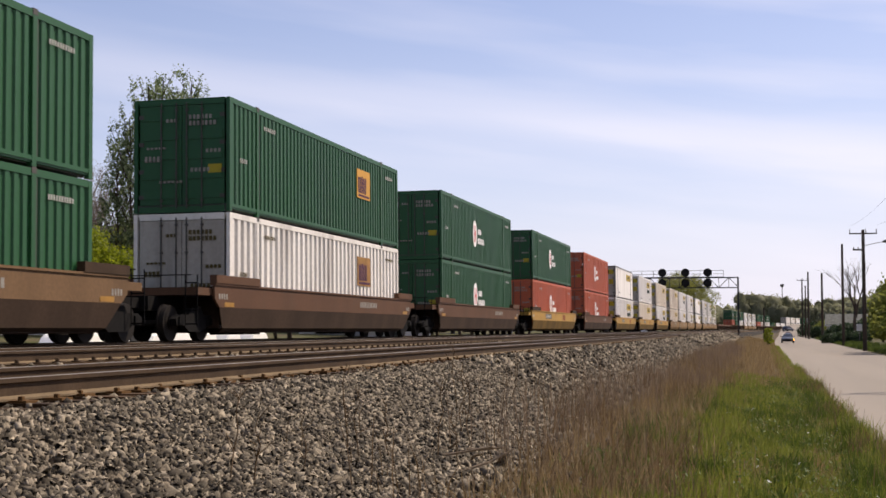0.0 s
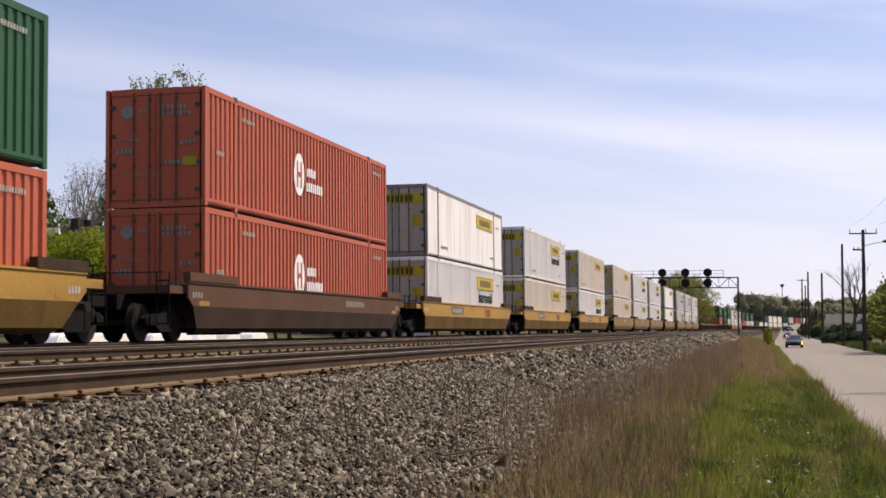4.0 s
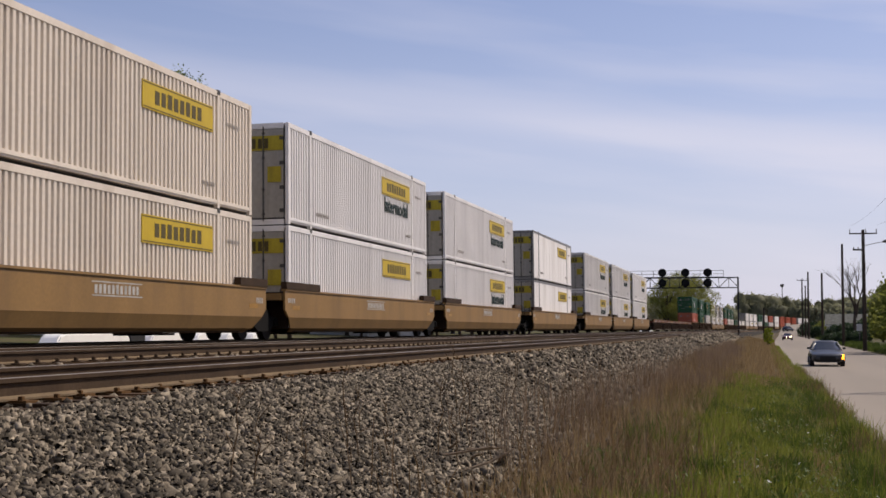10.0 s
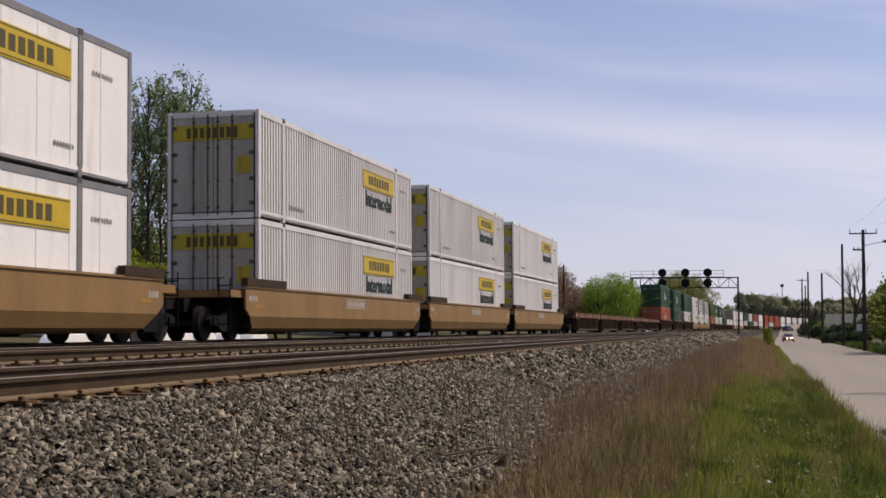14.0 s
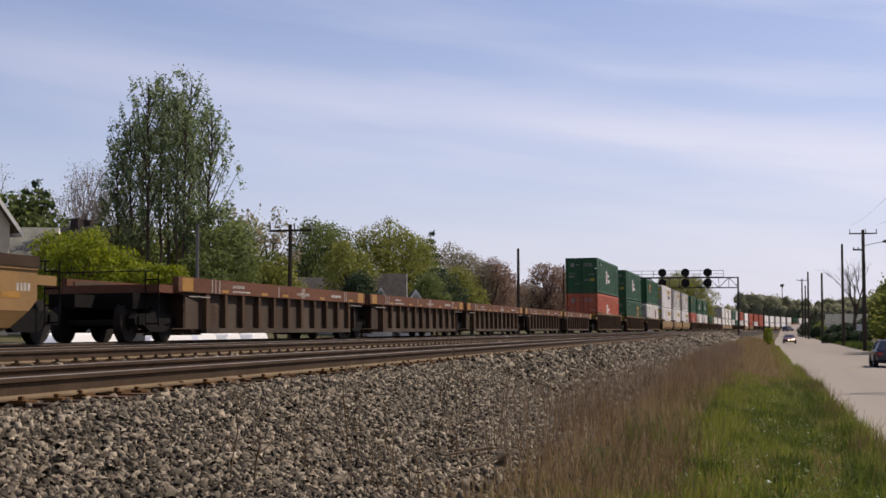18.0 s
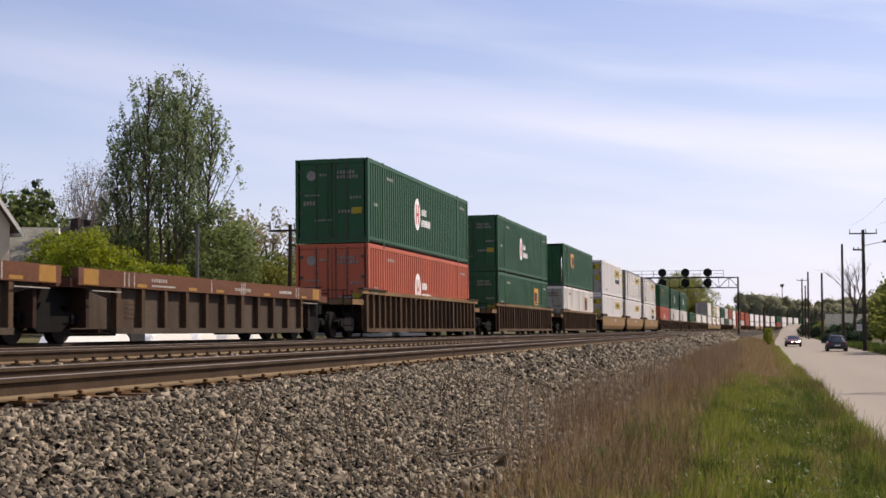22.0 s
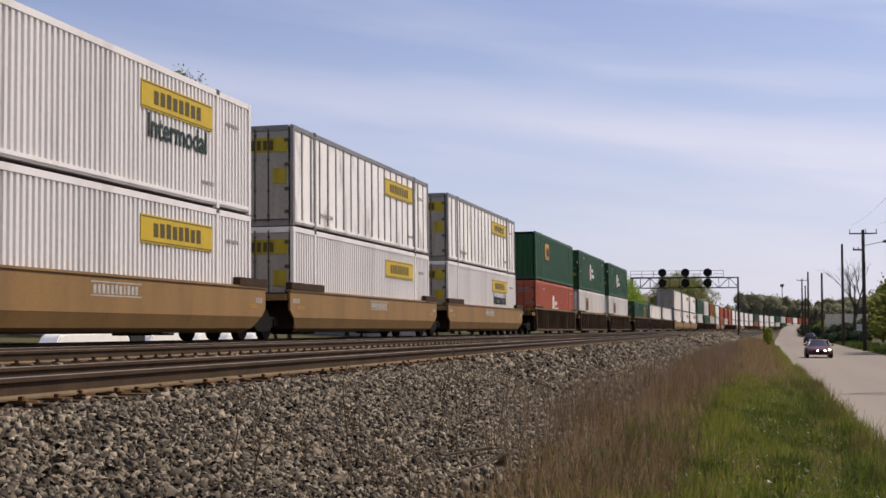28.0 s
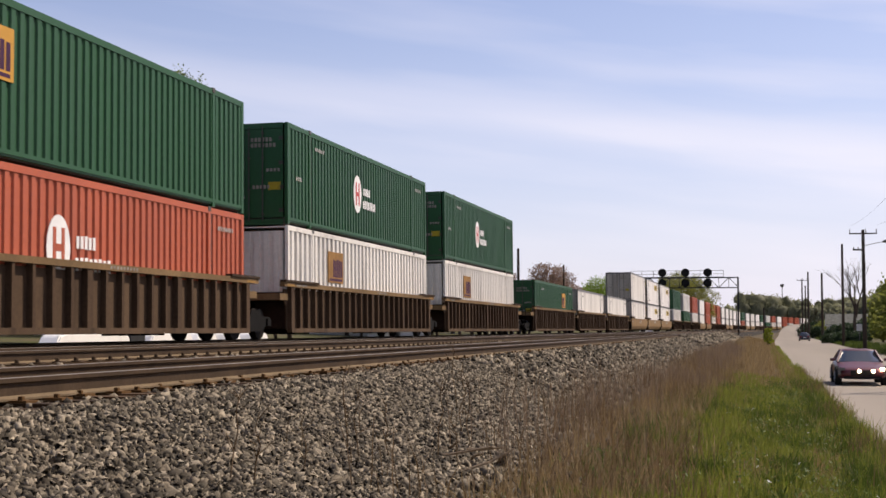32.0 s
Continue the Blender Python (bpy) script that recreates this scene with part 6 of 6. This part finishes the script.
blades("dry_weeds", 10000, band(-2.15, -0.9, 9, 75, 1.3), (0.12, 0.55), 0.009, 0.32, G_DRY, 11, "tall dry brown weeds along the ballast", "weeds")
blades("dry_weeds", 5000, band(-2.7, -0.6, 10, 60, 1.2, 0.3, 120), (0.2, 0.7), 0.010, 0.26, G_DARKDRY, 12, "tall dry brown weeds along the ballast", "weeds")
blades("dry_weeds", 15000, band(-2.6, 1.6, 42, 230, 1.2), (0.12, 0.5), 0.025, 0.25, G_DRY, 13, "tall dry brown weeds along the ballast", "weeds")
blades("dry_weeds", 15000, band(-2.1, 1.8, 9, 110, 1.2), (0.08, 0.34), 0.013, 0.5, G_DRY, 14, "short dry grass among the weeds", "weeds")
blades("grass", 36000, band(-0.75, 2.1, 11, 52, 1.3), (0.08, 0.28), 0.012, 0.25, G_GRASS, 15, "fresh green spring grass on the verge", "grass")
blades("grass", 22000, band(-1.3, 2.1, 11, 50, 1.3, 0.22, 110), (0.15, 0.36), 0.014, 0.28, G_GRASS, 16, "fresh green spring grass on the verge", "grass")
blades("grass", 9000, band(-0.8, 2.0, 13, 45, 1.3, 0.13, 60), (0.16, 0.36), 0.02, 0.3, G_GRASSDARK, 17, "darker tufts of grass on the verge", "grass")
blades("grass", 5000, band(1.0, 2.05, 40, 160, 1.3), (0.1, 0.35), 0.025, 0.25, G_GRASS, 18, "grass along the road's edge", "grass")
blades("grass", 14000, band(9.8, 13.0, 60, 300, 1.3), (0.15, 0.5), 0.05, 0.25, G_GRASSDARK, 19, "grass along the road's far edge", "grass")


blades("roadside_grass", 6000, band(1.5, 2.1, 15, 70, 1.3, 0.14, 50), (0.15, 0.5), 0.012, 0.3, G_GRASS, 20, "ragged grass hanging over the road's edge", "grass")
blades("dry_weeds", 1500, band(1.5, 2.2, 16, 60, 1.3, 0.15, 30), (0.25, 0.65), 0.010, 0.2, G_DARKDRY, 21, "dry weeds at the road's edge", "weeds")


blades("grass", 9000, band(-2.0, -0.6, 9.5, 40, 1.2, 0.16, 90), (0.08, 0.3), 0.011, 0.4, G_GRASSDARK, 23, "low olive grass among the dry weeds", "grass")
blades("grass", 1300, band(-1.75, -1.25, 12.0, 12.9, 1.0, 0.08, 6), (0.08, 0.2), 0.011, 0.4, G_GRASS, 24, "fresh green tufts among the dry weeds", "grass")

blades("grass", 700, band(-1.6, -1.25, 18.2, 20.2, 1.0, 0.12, 5), (0.15, 0.45), 0.014, 0.35, G_GRASSDARK, 25, "dark green weed clump among dry grass", "grass")


G_MAUVE = leafy("dry_mauve_brush", (0.145, 0.098, 0.064), (0.27, 0.195, 0.13), 0.3)
blades("dry_brush", 5000, band(-2.3, -1.1, 34, 105, 1.1, 0.3, 90), (0.35, 0.95), 0.013, 0.16, G_MAUVE, 31, "dense mauve-brown dead brush at the ballast's edge", "weeds")
blades("dry_brush", 1600, band(-3.0, -1.6, 13, 36, 1.0, 0.3, 60), (0.35, 0.85), 0.008, 0.14, G_MAUVE, 32, "sparse mauve-brown dead stalks over the ballast's foot", "weeds")
blades("thatch", 7000, band(-0.7, 1.9, 12.5, 46, 1.2, 0.22, 34), (0.1, 0.26), 0.013, 0.6, G_DRY, 33, "patches of dead straw among the green grass", "weeds")


def broad_weeds(name, n, spots, size, rise, material, seed, label):
    """Low broad-leaved weeds: rosettes of leaves lifted a little from the ground."""
    rg = np.random.default_rng(seed)
    x, y = spots(rg, n)
    xs, zs = zip(*profile(0.0))
    z = np.interp(x - 3.8e-5 * y * y, xs, zs) + rg.uniform(0.04, rise, n)
    a, tip = rg.uniform(0, 6.28, n), rg.normal(0, 0.5, n)
    s = size * rg.uniform(0.6, 1.4, n)
    u = np.stack([np.cos(a), np.sin(a), tip], 1) * s[:, None]
    w = np.stack([-np.sin(a), np.cos(a), rg.normal(0, 0.3, n)], 1) * s[:, None] * 0.38
    c = np.stack([x, y, z], 1)
    v = np.stack([c - u, c + w, c + u, c - w], 1).reshape(-1, 3)
    ob = new(name, raw_mesh(name, v, np.arange(4 * n).reshape(-1, 4), material))
    return tagged(ob, label, "weeds", kind="stuff")


blades("grass", 5000, band(1.0, 2.0, 14, 48, 1.2, 0.13, 40), (0.2, 0.5), 0.013, 0.3, G_GRASSDARK, 34, "dark rank grass by the road's edge", "grass")
G_LEAF = leafy("weed_leaves", (0.055, 0.095, 0.012), (0.13, 0.19, 0.03), 0.4)
G_LEAFDARK = leafy("weed_leaves_dark", (0.045, 0.07, 0.008), (0.1, 0.14, 0.018), 0.4)
broad_weeds("broad_weeds", 2200, band(-0.4, 2.0, 12, 44, 1.2, 0.2, 60), 0.032, 0.2, G_LEAF, 41, "bright broad-leaved weeds among the grass")
broad_weeds("broad_weeds", 3200, band(-0.9, 1.9, 13, 42, 1.2, 0.16, 34), 0.028, 0.34, G_LEAFDARK, 42, "dark broad-leaved weed clumps among the grass")
broad_weeds("broad_weeds", 1200, band(-2.0, -0.8, 11, 24, 1.1, 0.14, 18), 0.035, 0.16, G_LEAF, 43, "small green weeds among the dry stalks")
M_SEED = mat("seed_heads", (0.7, 0.7, 0.66), 0.9, var=0.1)
broad_weeds("seed_heads", 60, band(-0.6, 1.8, 12, 30, 1.1), 0.022, 0.3, M_SEED, 44, "white seed heads standing in the grass")


def dead_stalk(x, y, h, seed):
    """One tall dead weed with side twigs, rooted in the stones."""
    rr = random.Random(seed)
    ob = tagged(new("dead_weed"), "thin dead weed stalk standing in the ballast", "weed", "dead weeds in the ballast")
    ob.location = (x, y, ground_z(x, y))
    bm = bmesh.new()
    top = Vector((rr.uniform(-0.08, 0.08), rr.uniform(-0.08, 0.08), h))
    limb(bm, (0, 0, -0.05), top, 0.007, 0.003, rr, 5, 5)
    part("stem", bm, G_DARKDRY, ob)
    for i in range(6):
        a = top * rr.uniform(0.3, 0.95)
        bm = bmesh.new()
        tube(bm, a, a + Vector((rr.uniform(-0.2, 0.2), rr.uniform(-0.2, 0.2), rr.uniform(0.08, 0.25))) * h, 0.004, 0.002, 4)
        part("twig", bm, G_DARKDRY, ob)
    return ob


for i, (xw, yw, hw) in enumerate(((-3.35, 8.3, 0.62), (-3.25, 8.5, 0.5), (-3.3, 10.8, 0.75), (-3.15, 10.7, 0.62), (-3.05, 11.1, 0.5), (-3.2, 9.4, 0.4), (-2.9, 12.4, 0.7), (-2.8, 13.2, 0.75), (-3.0, 13.9, 0.8), (-2.75, 14.8, 0.9), (-2.9, 16.5, 0.9), (-2.6, 12.0, 0.6), (-3.4, 15.6, 0.8))):
    dead_stalk(xw, yw, hw, 500 + i)

# a fallen branch and scraps of wood at the foot of the stones
M_DEADWOOD = mat("bleached_wood", (0.34, 0.25, 0.16), 0.9, var=0.3, scale=4, fine=30, bump=0.3)
rr_ = random.Random(9)
for i, (xw, yw) in enumerate(((-2.75, 12.2), (-2.6, 12.6), (-2.5, 12.0), (-2.7, 13.0), (-2.45, 12.9), (-2.85, 12.7))):
    bm = bmesh.new()
    an = rr_.uniform(-1.2, 1.2)
    d = Vector((math.cos(an) * 0.5, math.sin(an) * 0.5, rr_.uniform(0.0, 0.3)))
    limb(bm, -d * rr_.uniform(0.4, 0.9), d * rr_.uniform(0.4, 0.9), 0.018, 0.01, rr_, 3, 6)
    o = new("fallen_stick", mesh_of(bm, "fallen_stick", M_DEADWOOD))
    o.location = (xw, yw, ground_z(xw, yw) + 0.07)
    tagged(o, "broken pale stick lying at the ballast's foot", "stick", "fallen sticks")

# ---------------------------------------------------------------- ties, last of all
lay_ties("track_1", -6.28, -0.37, 4.0, 92.0)


def joined_ties(nm, cx, cz, y0, y1):
    n = int((y1 - y0) / 0.52)
    rg = np.random.default_rng(8)
    c = np.array([(-1.3, -0.11, -0.17), (1.3, -0.11, -0.17), (1.3, 0.11, -0.17), (-1.3, 0.11, -0.17), (-1.3, -0.11, 0), (1.3, -0.11, 0), (1.3, 0.11, 0), (-1.3, 0.11, 0)])
    q = np.array([(4, 5, 6, 7), (0, 1, 5, 4), (1, 2, 6, 5), (2, 3, 7, 6), (3, 0, 4, 7)])
    y = y0 + 0.52 * np.arange(n)
    o = np.stack([cx + 3.8e-5 * y * np.abs(y) + rg.uniform(-0.05, 0.05, n), y, np.full(n, cz - 0.185) + rg.uniform(-0.01, 0.01, n)], 1)
    v = (c[None] + o[:, None]).reshape(-1, 3)
    f = (q[None] + 8 * np.arange(n)[:, None, None]).reshape(-1, 4)
    tagged(part("ties", raw_mesh("ties", v, f, M_TIE), None, bpy.data.objects[nm]), kind="stuff")


def joined_plates(nm, cx, cz, y0, y1):
    """Tie plates and spike heads of a track that the eye meets at a low angle."""
    unit = np.array([(i, j, k) for k in (0, 1) for i, j in ((0, 0), (1, 0), (1, 1), (0, 1))], dtype=float)
    q = np.array([(4, 5, 6, 7), (0, 1, 5, 4), (1, 2, 6, 5), (2, 3, 7, 6), (3, 0, 4, 7)])
    dims = []
    for s in (-0.7525, 0.7525):
        dims.append(((s - 0.18, -0.1, 0.0), (0.36, 0.2, 0.022)))
        for d in (-0.125, 0.125):
            dims.append(((s + d - 0.022, -0.06, 0.02), (0.044, 0.045, 0.045)))
    pieces = np.array([unit * np.array(b) + np.array(a) for a, b in dims])
    y = y0 + 0.52 * np.arange(int((y1 - y0) / 0.52))
    o = np.stack([cx + 3.8e-5 * y * np.abs(y), y, np.full(len(y), cz - 0.178)], 1)
    v = (pieces[None] + o[:, None, None]).reshape(-1, 3)
    f = (q[None] + 8 * np.arange(len(v) // 8)[:, None, None]).reshape(-1, 4)
    tagged(part("tie_plates", raw_mesh("tie_plates", v, f, M_PLATEDARK), None, bpy.data.objects[nm]), kind="stuff")


joined_plates("track_2", -10.2, -0.285, 8.0, 130.0)
joined_plates("track_3", TRAIN_X, RAIL_Z, 14.0, 110.0)
joined_ties("track_1", -6.28, -0.37, 92.0, 300.0)
joined_ties("track_2", -10.2, -0.285, -10.0, 260.0)
joined_ties("track_3", TRAIN_X, RAIL_Z, -10.0, 260.0)


# ---------------------------------------------------------------- what moves
def roll_rows(rate, at, step):
    """Rows of a wheel that turns with the way gone: at is its place on its thing, rate(t) the metres gone."""
    n = int(math.ceil(32.0 / step))
    return [(i * 32.0 / n, pose(*at) @ Matrix.Rotation(rate(i * 32.0 / n), 4, "X")) for i in range(n + 1)]


def motions():
    for ob, s, up, turned in TRAIN:
        walk(ob, [(t, train_pose(s, up, turned, t)) for t in range(0, 33)])
    # wheelsets: one turning for the two axles of all trucks
    for k in (-0.89, 0.89):
        first = None
        for ob in [o for o in bpy.data.objects if o.name.startswith("wheelset") and abs(o.location.y - k) < 0.01]:
            if first is None:
                first = ob
                walk(ob, roll_rows(lambda t: run(t) / 0.42, (0, k, 0.42), 1 / 30))
            else:
                ob.rotation_mode = "QUATERNION"
                ob.animation_data_create()
                ob.animation_data.action = first.animation_data.action
                ob.animation_data.action_slot = first.animation_data.action_slot
    # the far car is shifted behind the bushes, out of the camera's sight
    here, gone_by = (10.6, 418.0), (22.0, 446.0)
    walk(waiting, [(t, pose(px, py, ground_z(px, py) + 0.014, 0, 0, 150)) for t, (px, py) in ((0, here), (19.5, here), (24, gone_by), (32, gone_by))])
    for ob, x, away, ys in RUNS.values():
        walk(ob, [(t, car_pose(x + (lane_fit(y) if ob is coupe else 0.0), y, away, 1.15 if ob is coupe else 0.8)) for t, y in ys])
        ts, vs = [t for t, _ in ys], [y for _, y in ys]
        gone = (lambda t, ts=ts, vs=vs, s=1 if not away else 1: abs(float(np.interp(t, ts, vs)) - vs[0]) / 0.32)
        for wb, c in CAR_WHEELS:
            if c == ob:
                walk(wb, roll_rows(gone, tuple(wb.location), 1 / 30))


motions()
